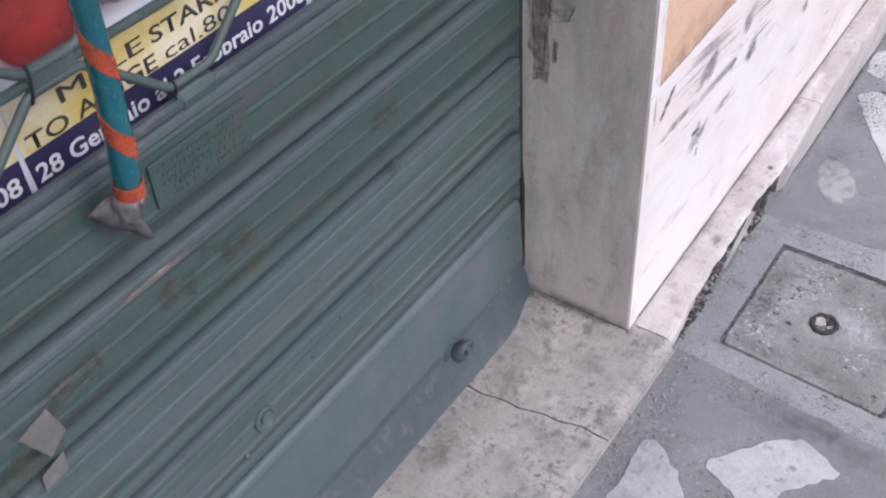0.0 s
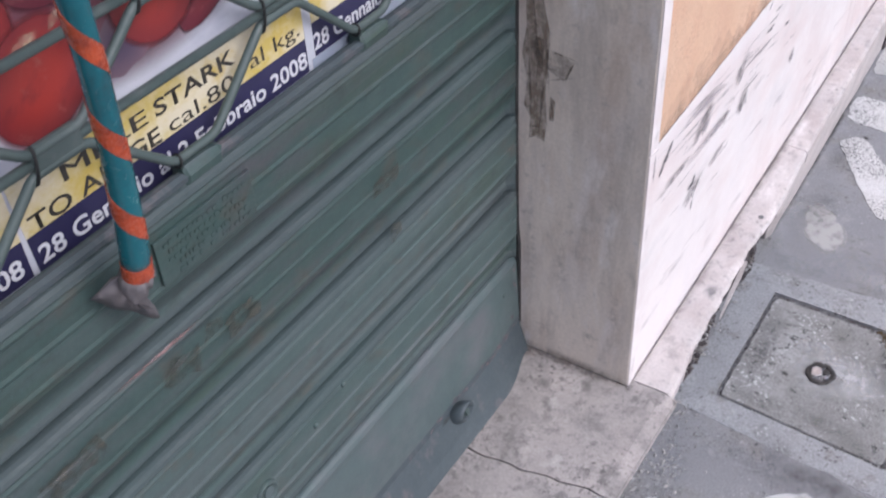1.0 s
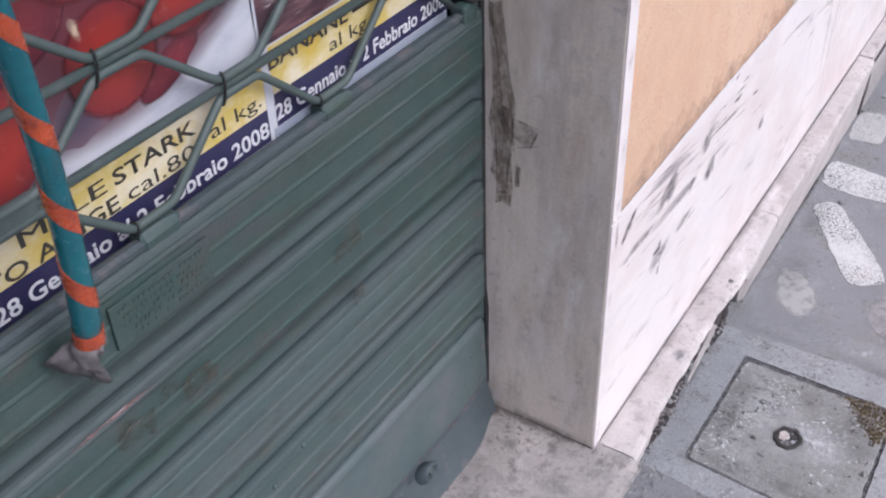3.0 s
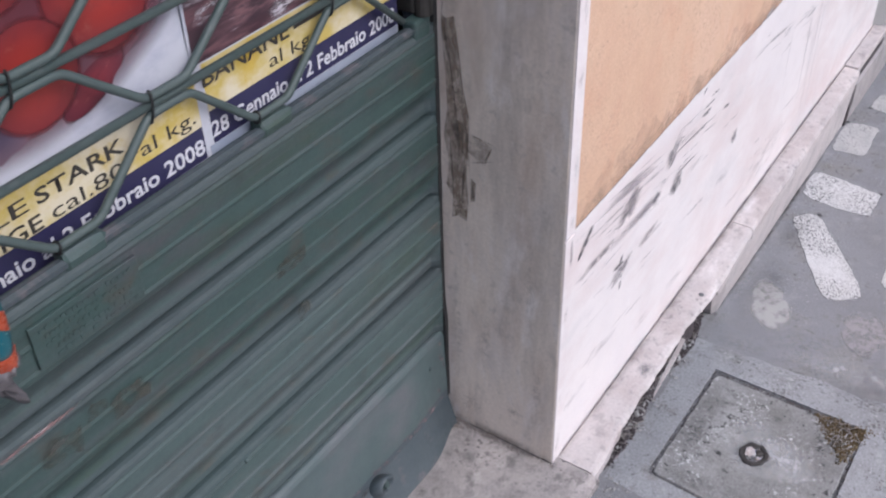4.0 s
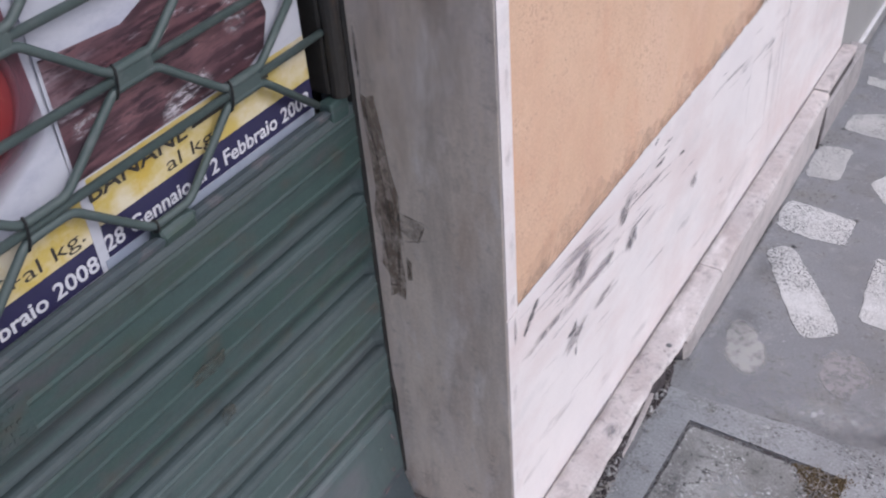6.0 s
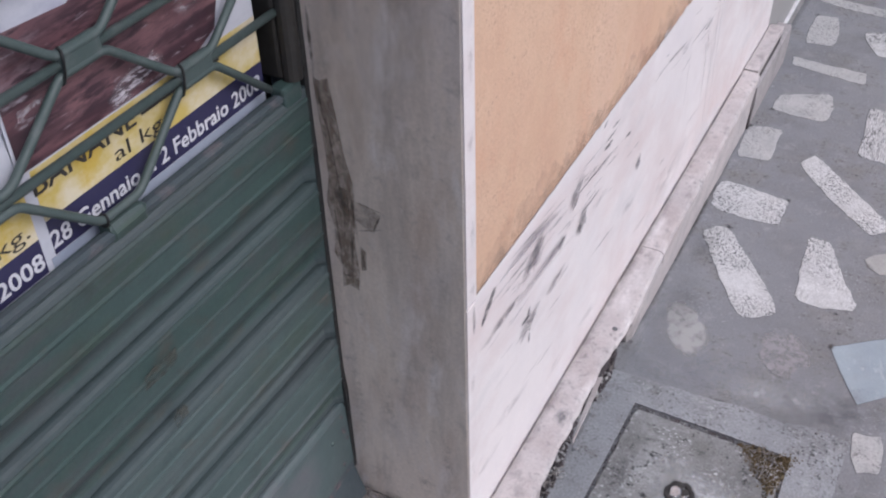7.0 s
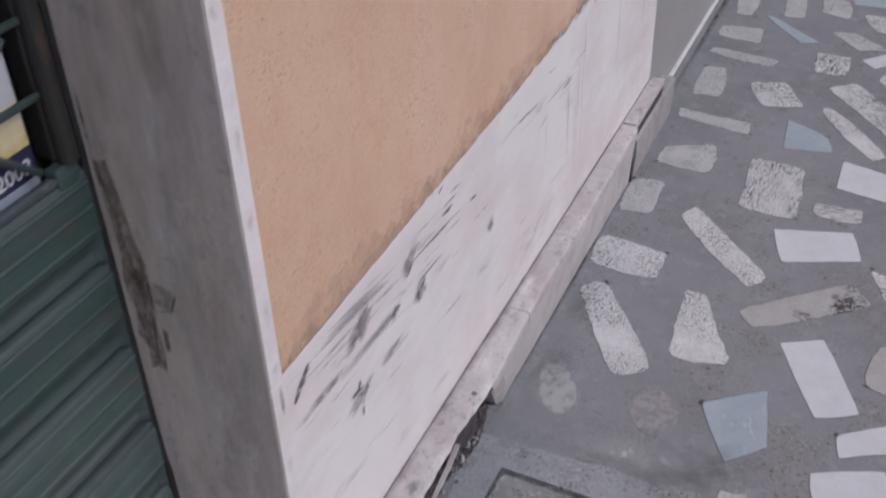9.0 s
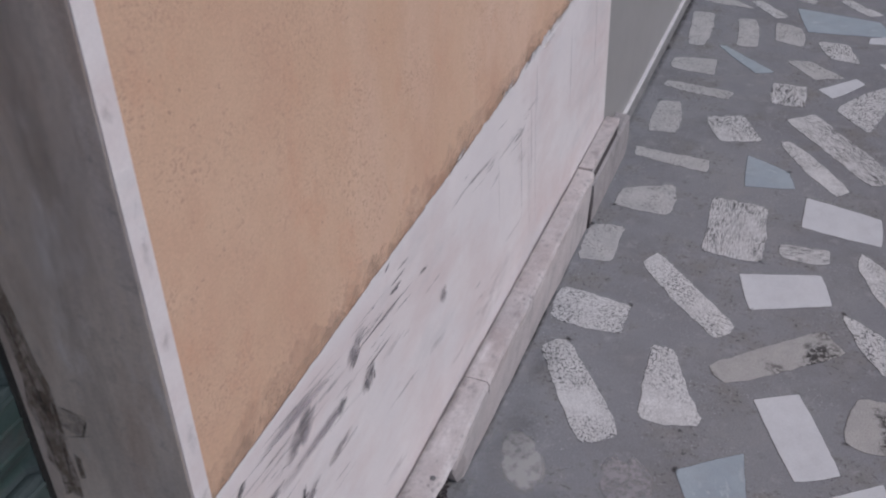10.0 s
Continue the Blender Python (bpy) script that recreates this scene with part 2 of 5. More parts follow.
CEMENT = surf("patched_cement", (0.265, 0.27, 0.284), (0.335, 0.34, 0.355), 7.0, 0.8,
              stains=(((0.205, 0.203, 0.206), 10.0, 0.5, 0.7, (1, 1, 1)), ((0.1, 0.098, 0.1), 80.0, 0.6, 0.7, (1, 1, 1)), ((0.4, 0.405, 0.41), 26.0, 0.58, 0.72, (1, 1, 1)), ((0.2, 0.19, 0.18), 16.0, 0.56, 0.7, (1, 1, 1))),
              specks=(((0.07, 0.068, 0.07), 150.0, 0.57, 0.64, 8.0), ((0.46, 0.46, 0.47), 170.0, 0.6, 0.66, 10.0)),
              fine=240, grain=0.6, bump=0.7)
COVER = surf("concrete_cover", (0.205, 0.203, 0.2), (0.265, 0.264, 0.262), 9.0, 0.8,
             stains=(((0.36, 0.36, 0.365), 9.0, 0.52, 0.7, (1, 1, 1)), ((0.155, 0.152, 0.145), 7.0, 0.54, 0.72, (1, 1, 1)), ((0.05, 0.05, 0.05), 85.0, 0.65, 0.69, (1, 1, 1)), ((0.5, 0.5, 0.5), 130.0, 0.68, 0.72, (1, 1, 1))),
             specks=(((0.045, 0.045, 0.045), 95.0, 0.57, 0.62, 10.0), ((0.55, 0.55, 0.56), 150.0, 0.575, 0.63, 12.0)),
             fine=260, grain=0.6, bump=0.7)
RIMDIRT = surf("dark_joint_dirt", (0.11, 0.108, 0.11), (0.19, 0.19, 0.2), 40.0, 0.9, grain=0.4, shuffle=True)
# dark soil, also the colour given to shaded gaps under the ledge
SOILSHADE = surf("dark_soil_and_gap_shade", (0.036, 0.029, 0.031), (0.082, 0.068, 0.071), 60.0, 0.95, grain=0.5, bump=0.8, fine=300)
CLOD = surf("brown_grey_clod", (0.17, 0.145, 0.132), (0.25, 0.22, 0.205), 60.0, 0.9, grain=0.4, shuffle=True)
GRIT = surf("loose_grit", (0.085, 0.072, 0.077), (0.27, 0.25, 0.256), 90.0, 0.9, shuffle=True, grain=0.4)
CRUMB = surf("pale_cement_crumb", (0.4, 0.39, 0.385), (0.25, 0.245, 0.245), 90.0, 0.9, shuffle=True, grain=0.3)
STRAW = surf("dry_straw", (0.28, 0.255, 0.235), (0.16, 0.145, 0.135), 90.0, 0.85, grain=0.3)
MOSS = surf("dry_brown_moss", (0.12, 0.085, 0.045), (0.2, 0.15, 0.082), 60.0, 0.95, grain=0.5,
            stains=(((0.05, 0.036, 0.016), 60.0, 0.48, 0.66, (1, 1, 1)), ((0.38, 0.32, 0.2), 150.0, 0.6, 0.7, (1, 1, 1))))
STEEL = surf("shiny_bolt_steel", (0.85, 0.85, 0.86), (0.5, 0.5, 0.51), 120.0, 0.22, metallic=1.0, grain=0.3)
RUST = surf("dark_bolt_ring", (0.035, 0.033, 0.033), (0.08, 0.074, 0.07), 70.0, 0.6, metallic=0.5, grain=0.5)
PANEL = surf("grey_polished_panel", (0.27, 0.26, 0.25), (0.3, 0.29, 0.28), 1.6, 0.3,
             stains=(((0.33, 0.315, 0.305), 2.0, 0.5, 0.9, (1, 1, 0.6)),), grain=0.02, bump=0.0, sheen=0.03)
BASE = surf("dull_base_metal", (0.3, 0.29, 0.285), (0.2, 0.195, 0.195), 14.0, 0.5, stains=(((0.1, 0.096, 0.095), 20.0, 0.52, 0.7, (1, 0.4, 1)),), grain=0.3)
STRIP = surf("pale_metal_strip", (0.78, 0.76, 0.75), (0.66, 0.64, 0.63), 20.0, 0.35, metallic=0.1, grain=0.1)
# near-black colour holds the shop interior's lack of light
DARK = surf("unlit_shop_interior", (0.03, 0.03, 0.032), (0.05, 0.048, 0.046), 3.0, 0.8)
TEAL = surf("teal_stick_paint", (0.006, 0.088, 0.115), (0.01, 0.115, 0.145), 20.0, 0.2,
            stains=(((0.02, 0.05, 0.06), 14.0, 0.5, 0.7, (1, 1, 0.5)), ((0.07, 0.12, 0.14), 70.0, 0.64, 0.74, (1, 1, 1))), grain=0.2, bump=0.08)
TAPE = surf("orange_tape", (0.46, 0.075, 0.024), (0.28, 0.046, 0.02), 45.0, 0.27,
            stains=(((0.17, 0.03, 0.02), 60.0, 0.52, 0.7, (1, 1, 1)), ((0.42, 0.2, 0.12), 150.0, 0.66, 0.74, (1, 1, 1))), grain=0.25, bump=0.25)
FOIL = surf("grey_cloth_tape", (0.1, 0.09, 0.096), (0.15, 0.135, 0.142), 30.0, 0.6, stains=(((0.04, 0.036, 0.038), 60.0, 0.55, 0.7, (1, 1, 1)),), grain=0.25, bump=0.4)
PAPER = surf("weathered_paper", (0.14, 0.128, 0.126), (0.1, 0.096, 0.096), 30.0, 0.8, stains=(((0.2, 0.17, 0.165), 40.0, 0.55, 0.7, (1, 1, 1)),), grain=0.3)
CHIP = {
    "travertine": pitted("pitted_travertine", (0.64, 0.632, 0.63), (0.54, 0.532, 0.53), (0.07, 0.068, 0.07), 0.52, 0.58, (0.8, 1.3, 1), 190, patch=(9.0, 0.34, 0.62), dull=0.5, grain=0.65),
    "ribbed_travertine": pitted("banded_travertine", (0.63, 0.622, 0.62), (0.54, 0.532, 0.53), (0.09, 0.087, 0.088), 0.49, 0.58, (0.25, 2.2, 1), 170, patch=(10.0, 0.3, 0.55), grain=0.55),
    "white_marble": pitted("plain_white_marble", (0.6, 0.605, 0.62), (0.55, 0.552, 0.568), (0.4, 0.39, 0.39), 0.68, 0.82, rough=0.5, dull=0.18, grain=0.16),
    "rough_white": pitted("rough_stained_marble", (0.52, 0.522, 0.53), (0.42, 0.42, 0.428), (0.22, 0.215, 0.215), 0.54, 0.68, scale=80, rough=0.65, dull=0.6, grain=0.4),
    "blue_marble": pitted("blue_grey_marble", (0.36, 0.41, 0.445), (0.3, 0.345, 0.385), (0.48, 0.52, 0.54), 0.6, 0.68, (1, 3, 1), 20, 0.5, grain=0.2),
    "pink_stone": pitted("greyish_pitted_stone", (0.42, 0.405, 0.388), (0.34, 0.33, 0.318), (0.05, 0.046, 0.044), 0.46, 0.54, scale=110, patch=(7.0, 0.5, 0.58), grain=0.55),
    "worn_stone": pitted("worn_dull_stone", (0.5, 0.488, 0.48), (0.41, 0.402, 0.396), (0.15, 0.146, 0.142), 0.53, 0.62, scale=150, dull=0.6, grain=0.45),
}
FADED = smudge("worn_stone_under_mortar", (0.43, 0.42, 0.412), 38, 0.22, 0.52, most=0.82, soft=0.22)
FAINTSTONE = smudge("stone_sunk_in_mortar", (0.33, 0.313, 0.32), 48, 0.28, 0.56, most=0.85, soft=0.12)
LINE = smudge("sharp_dark_scratch", (0.11, 0.107, 0.115), 60, 0.2, 0.46, (1, 0.5, 1.0), most=0.8, soft=0.45)
SCUFF = smudge("grey_black_scuff", (0.12, 0.115, 0.122), 120, 0.34, 0.52, (1, 0.35, 1.0), most=0.8, soft=0.5)
PATCH = smudge("grey_brown_patch", (0.25, 0.225, 0.235), 70, 0.26, 0.6, (1, 0.7, 1.0), most=0.66, soft=0.55)
GREYMARK = smudge("grey_smear", (0.28, 0.27, 0.28), 110, 0.38, 0.62, (1, 0.25, 1.0), most=0.62, soft=0.65)
EDGEDIRT = smudge("soft_grey_dirt", (0.27, 0.25, 0.245), 55, 0.4, 0.72, most=0.45, soft=1.0)
GRITTY = smudge("dark_dirt_specks", (0.06, 0.056, 0.055), 170, 0.55, 0.64, most=0.5, soft=1.0)
FAINT = smudge("faint_brown_smear", (0.42, 0.36, 0.35), 60, 0.42, 0.7, (1, 0.3, 1.2), most=0.4, soft=1.0)
EARTHFILM = smudge("brown_edge_film", (0.38, 0.28, 0.22), 26, 0.3, 0.85, most=0.3, rim=False)
EARTHGRAIN = smudge("brown_edge_grains", (0.26, 0.19, 0.14), 190, 0.56, 0.67, most=0.3, rim=False)
LIMEWASH = smudge("white_lime_border", (0.76, 0.72, 0.71), 60, 0.2, 0.36, most=0.95, rim=False)
LIMEFLAT = smudge("daubed_lime", (0.72, 0.68, 0.67), 34, 0.3, 0.5, (1, 0.6, 1), most=0.9, rim=False)
LIMEFILM = smudge("thin_lime_film", (0.74, 0.69, 0.67), 50, 0.38, 0.56, (1, 0.5, 1), most=0.85, soft=0.6)
HAIRLINE = smudge("hairline_scratch", (0.2, 0.19, 0.2), 120, 0.38, 0.55, (1, 0.4, 1), most=0.7, soft=0.7)
RUNSTAIN = smudge("grey_pink_run", (0.33, 0.285, 0.3), 60, 0.3, 0.6, (1, 2, 0.4), most=0.6, soft=0.9)
GLUE = smudge("brown_glue_residue", (0.23, 0.175, 0.135), 75, 0.3, 0.6, (1, 1, 0.5), most=0.72, rim=False)
CRUST = smudge("dark_tape_edge", (0.1, 0.082, 0.07), 120, 0.36, 0.56, most=0.8, soft=0.8)
THINGLUE = smudge("thin_glue_film", (0.2, 0.16, 0.135), 60, 0.35, 0.65, most=0.5, rim=False)
RESIDUE = smudge("dark_glue_residue", (0.06, 0.06, 0.047), 60, 0.4, 0.6, most=0.75, rim=False)
CREASE = smudge("pale_paper_crease", (0.2, 0.195, 0.185), 80, 0.4, 0.6, (1, 0.4, 1), most=0.7)
SCRAPE = smudge("bare_scrape", (0.27, 0.16, 0.16), 70, 0.36, 0.6, (1, 0.4, 1), most=0.8)
CHIPPED = smudge("pinkish_chipped_paint", (0.25, 0.18, 0.19), 130, 0.4, 0.52, most=0.8, soft=0.3)
STREAK = smudge("lilac_grey_streak", (0.33, 0.295, 0.315), 45, 0.2, 0.62, (1, 0.3, 1.2), most=0.75, soft=0.7)
# dark dirt film, also used to paint shade on the sill
DAMPSHADE = smudge("damp_dirt_and_sill_shade", (0.07, 0.066, 0.064), 22, 0.36, 0.7, most=0.45, soft=0.9)
JAMBSHADE = smudge("upper_jamb_shade", (0.13, 0.118, 0.11), 9, 0.25, 0.75, (2, 1, 0.5), most=0.17, soft=0.95)
# black grime, also laid on as the shade of two small holes
GRIMESHADE = smudge("black_grime_and_hole_shade", (0.06, 0.052, 0.05), 40, 0.34, 0.6, most=0.85, soft=0.8)
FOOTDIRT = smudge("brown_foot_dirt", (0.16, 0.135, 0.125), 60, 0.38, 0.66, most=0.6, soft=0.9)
THINLIME = smudge("thin_cement_smear", (0.36, 0.36, 0.37), 90, 0.4, 0.62, most=0.5, soft=0.9)
LIME = smudge("pale_lime_stain", (0.52, 0.52, 0.53), 48, 0.36, 0.6, most=0.72, soft=0.85)


# ---- mesh helpers ----
def empty(name, at=(0, 0, 0)):
    ob = new(name)
    ob.location = at
    return ob


def part(name, bm, material, parent=None, label="", smooth=False):
    bm, place = bm if isinstance(bm, tuple) else (bm, Matrix())
    me = bpy.data.meshes.new(name)
    bmesh.ops.recalc_face_normals(bm, faces=bm.faces)
    bm.to_mesh(me)
    bm.free()
    me.materials.append(material)
    if smooth:
        me.shade_smooth()
    ob = new(name, me)
    ob.matrix_basis = place
    if parent:
        ob.parent = parent
        ob.matrix_parent_inverse = Matrix.Translation(parent.location).inverted() if parent.type == "EMPTY" else Matrix()
    return tagged(ob, label)


def box(x0, x1, y0, y1, z0, z1, bevel=0.0, bm=None, segs=2):
    own = bm is None
    bm = bm or bmesh.new()
    got = bmesh.ops.create_cube(bm, size=1.0, matrix=Matrix.LocRotScale(((x0 + x1) / 2, (y0 + y1) / 2, (z0 + z1) / 2), None, (x1 - x0, y1 - y0, z1 - z0)))
    if bevel and own:
        bmesh.ops.bevel(bm, geom=bm.edges[:], offset=bevel, segments=segs, affect="EDGES", profile=0.5)
    return bm


def loft(sections):
    """A closed solid through rings of equal length."""
    bm = bmesh.new()
    rings = [[bm.verts.new(p) for p in ring] for ring in sections]
    k = len(rings[0])
    for a, b in zip(rings, rings[1:]):
        for i in range(k):
            bm.faces.new((a[i], a[(i + 1) % k], b[(i + 1) % k], b[i]))
    bm.faces.new(rings[0])
    bm.faces.new(rings[-1][::-1])
    return bm


def tube(points, r, segs=10, bm=None):
    """A round bar through points; r is one radius or one for each point."""
    bm = bm or bmesh.new()
    pts, rings, up = [Vector(p) for p in points], [], None
    for i, p in enumerate(pts):
        d = (pts[min(i + 1, len(pts) - 1)] - pts[max(i - 1, 0)]).normalized()
        if up is None:
            up = Vector((0.31, 0.17, 0.93)) if abs(d.z) < 0.7 else Vector((0.93, 0.3, 0.1))
        side = d.cross(up).normalized()
        up = side.cross(d)
        rad = r[i] if isinstance(r, list) else r
        rings.append([bm.verts.new(p + rad * (math.cos(a) * side + math.sin(a) * up)) for a in (2 * math.pi * j / segs for j in range(segs))])
    for a, b in zip(rings, rings[1:]):
        for i in range(segs):
            bm.faces.new((a[i], a[(i + 1) % segs], b[(i + 1) % segs], b[i]))
    bm.faces.new(rings[0])
    bm.faces.new(rings[-1][::-1])
    return bm


def soften(points, cut=0.3):
    """Round the corners of an open line of points."""
    out = [Vector(points[0])]
    for a, b, c in zip(points, points[1:], points[2:]):
        a, b, c = Vector(a), Vector(b), Vector(c)
        p, q = b + (a - b).normalized() * min(cut, (a - b).length * 0.45), b + (c - b).normalized() * min(cut, (c - b).length * 0.45)
        for k in range(4):
            u = k / 3
            out.append((1 - u) ** 2 * p + 2 * u * (1 - u) * b + u * u * q)
    return out + [Vector(points[-1])]


def blot(centre, u, v, long, wide, turn, rough=0.35, seed=1, n=26):
    """A flat stain with an uneven outline; u and v span its plane. Gives a mesh of unit size and its pose."""
    bm, rng = bmesh.new(), random.Random(seed)
    ph = [rng.uniform(0, 6.28) for _ in range(5)]
    ring = []
    for i in range(n):
        a = 2 * math.pi * i / n
        k = 1 + rough * (0.2 * math.sin(2 * a + ph[0]) + 0.4 * math.sin(3 * a + ph[1]) + 0.3 * math.sin(5 * a + ph[2]) + 0.25 * math.sin(9 * a + ph[3]))
        ring.append(bm.verts.new((math.cos(a) * k, math.sin(a) * k, 0)))
    bm.faces.new(ring)
    u, v = Vector(u), Vector(v)
    m = Matrix((u, v, u.cross(v))).transposed().to_4x4()
    return bm, Matrix.Translation(centre) @ m @ pose(0, 0, 0, 0, 0, turn) @ Matrix.Diagonal((long / 2, wide / 2, 1, 1))


def letters(body, y0, y1, z0, height, x, thick=0.0, shear=0.0):
    """Flat writing on a plane that faces +x, from y0 to y1, with its foot at z0."""
    cu = bpy.data.curves.new("writing", "FONT")
    cu.body, cu.offset, cu.shear, cu.resolution_u = body, thick, shear, 3
    tmp = bpy.data.objects.new("writing", cu)
    scene.collection.objects.link(tmp)
    bpy.context.view_layer.update()
    me = bpy.data.meshes.new_from_object(tmp.evaluated_get(bpy.context.evaluated_depsgraph_get()))
    bm = bmesh.new()
    bm.from_mesh(me)
    bpy.data.objects.remove(tmp)
    lo = min(v.co.x for v in bm.verts)
    hi = max(v.co.x for v in bm.verts)
    for v in bm.verts:
        v.co = (x, y0 + (v.co.x - lo) / (hi - lo) * (y1 - y0), z0 + v.co.y * height / 0.69)
    return bm


# ---- levels and lines of the place ----
STEP = 0.165          # top of sill and ledge
SHUT = -0.193          # face of the shutter
WAINSCOT = 0.604      # top of the marble cladding
END = 1.752           # end of the clad wall

# ---- structure ----
ground = tagged(empty("ground"), "grey mortar pavement set with broken pieces of marble", "pavement", kind="structure")
bm = bmesh.new()
bmesh.ops.create_grid(bm, x_segments=40, y_segments=40, size=40)
part("mortar_sheet", bm, MORTAR, ground)

SKEW = radians(1.0)    # the street wall runs a little off square to the jamb
wall = tagged(empty("wall_street"), "street wall with orange plaster over white marble cladding", "wall", kind="structure")
wall.rotation_euler.z = SKEW
part("core", box(-0.45, -0.03, 0.03, END, 0, 4.2), CEMENT, wall)
part("plaster_panel", box(-0.013, -0.0015, 0.0275, 2.6, WAINSCOT + 0.001, 4.2), PLASTER, wall, "rough orange plaster panel")
part("cladding_slab", box(-0.013, 0, 0.0285, 1.155, STEP - 0.02, WAINSCOT, 0.0012), MARBLE, wall, "white marble slab with black scuff marks")
part("cladding_slab", box(-0.013, -0.001, 1.1565, END, STEP - 0.02, WAINSCOT, 0.0012), MARBLE, wall, "white marble slab")
part("upper_core", box(-0.45, -0.014, END, 8, 2.3, 4.2), CEMENT, wall)

jamb = tagged(empty("door_jamb", (-0.1, 0.013, STEP)), "stained grey stone slab lining the shutter opening", "jamb", kind="structure")
part("lining_slab", box(-0.1975, 0, 0, 0.0265, STEP, 4.2, 0.0016), JAMB, jamb)
part("edge_strip", box(0.0002, 0.0022, 0.0008, 0.026, WAINSCOT + 0.002, 4.2, 0.0006), MARBLE, jamb, "pale marble edge of the slab")
part("edge_strip", box(0.0002, 0.0022, 0.0008, 0.0275, STEP, WAINSCOT - 0.001, 0.0006), MARBLE, jamb, "pale marble edge of the slab")

tagged(part("lintel_wall", box(-0.45, -0.01, -3.2, 0.03, 2.4, 4.2), PLASTER), "orange plastered wall above the shutter opening", "wall", kind="structure")
tagged(part("wall_far_pier", box(-0.45, -0.002, -5.0, -3.2, 0, 4.2), PLASTER), "orange plastered wall past the shutter", "wall", kind="structure")
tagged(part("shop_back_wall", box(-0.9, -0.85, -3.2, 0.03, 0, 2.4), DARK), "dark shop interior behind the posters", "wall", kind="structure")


def ledge_front(y):
    """The ledge's front, which is deeper near the sill."""
    step = lambda a, b: min(max((y - a) / (b - a), 0), 1)
    return 0.068 - 0.008 * step(0.0, 0.4) - 0.011 * step(0.55, 0.8) - 0.006 * step(1.0, 1.5)


ledge = tagged(empty("wall_ledge"), "pinkish marble ledge along the foot of the wall, broken underneath", "ledge", kind="structure")
ledge.rotation_euler.z = SKEW


def ledge_piece(y0, y1, seed):
    rings, rng, steps = [], random.Random(seed), 60
    for i in range(steps + 1):
        y = y0 + (y1 - y0) * i / steps
        torn_off = min(max((y - 0.06) / 0.06, 0), 1) * min(max((0.5 - y) / 0.08, 0), 1)
        f = ledge_front(y) + rng.uniform(-0.001, 0.001) - torn_off * (0.006 + 0.003 * noise.noise((y * 26, 3, seed)))
        z = STEP + rng.uniform(-0.0005, 0.0005)
        deep = 0.031
        if 0.13 < y < 0.545:                               # split off underneath
            deep = 0.0105 + 0.004 * noise.noise((y * 23, seed, 0)) + 0.004 * noise.noise((y * 70, seed, 0)) + 0.014 * max(0, 1 - (y - 0.13) / 0.05)
        rings.append([(0.0025, y, z - 0.002), (0.005, y, z), (f - 0.012, y, z), (f - 0.0045, y, z - 0.0015), (f, y, z - 0.007), (f - 0.001, y, z - deep + 0.003), (f - 0.008, y, z - deep), (0.0025, y, z - deep - 0.001)])
    return loft(rings)


part("ledge_slab", ledge_piece(0.0165, 0.745, 1), LEDGE, ledge)
part("ledge_slab", ledge_piece(0.7465, 1.498, 2), LEDGE, ledge)
# cement fillet under the ledge, running out past the hollow
rings = []
for i in range(25):
    u = i / 24
    y = 0.56 + (1.502 - 0.56) * u
    f, r = ledge_front(y), 0.003 * noise.noise((y * 9, 0, 0)) + 0.0012 * noise.noise((y * 40, 2, 0))
    grow = min(1.0, 0.8 + u * 10)
    lag = 0.085 * max(0.0, 1 - u * 6)                      # its broken end leans back towards the ground
    rings.append([(0.0, y, STEP - 0.0325), (f * grow - 0.003 + r, y, STEP - 0.0325), (f * grow - 0.007 + r, y + lag * 0.4, 0.09), (0.031 * grow + r, y + lag * 0.9, 0.014), (0.03 * grow + r, y + lag, 0.0), (0.0, y + lag, 0.0)])
part("skirting", loft(rings), SKIRT, ledge, "dirty pale cement skirting under the ledge")
for k, (x, y, w, h, turn) in enumerate(((0.05, 0.65, 0.03, 0.09, 10), (0.048, 0.76, 0.03, 0.16, 0))):
    part("cement_smear", blot((x, y, 0.0046 + 0.0001 * k), (1, 0, 0), (0, 1, 0), w, h, turn, 0.8, 920 + k), THINLIME, ledge, "pale cement brushed over the ground")
# dark riser whose colour stands for the shade deep under the ledge
part("riser", box(-0.03, -0.012, 0.0165, 0.6, 0, STEP - 0.033), SOILSHADE, ledge, "dark riser for the shade under the broken ledge")
part("ledge_end_slab", box(0.001, 0.036, 1.508, END + 0.014, STEP - 0.017, STEP, 0.002), LEDGE, ledge)
part("end_skirting", loft([[(0.0, y, 0.116), (0.031, y, 0.116 + 0.002 * math.sin(y * 40)), (0.0385, y, 0.111), (0.0385, y, 0.06), (0.034, y, 0.0), (0.0, y, 0.0)] for y in (1.52 + 0.036 * i for i in range(11))]), GRIMY, ledge, "pinkish skirting below the end slab")
# dark blot painted for the shaded hole past the slab's end
part("end_hole", blot((0.02, END + 0.035, 0.1185), (1, 0, 0), (0, 1, 0), 0.03, 0.05, 0, 0.4, 415), GRIMESHADE, ledge, "dark blot for the shaded hole behind the end slab")
# near-black block that paints the shade inside the broken hollow
part("hollow_soil", loft([[(-0.01, y, 0.0), (x, y, 0.0), (x, y, STEP - 0.036), (-0.01, y, STEP - 0.036)] for y, x in ((0.46, 0.002), (0.5, 0.01), (0.54, 0.018), (0.5595, 0.02))]), SOILSHADE, ledge, "dark block for the shade in the broken hollow")
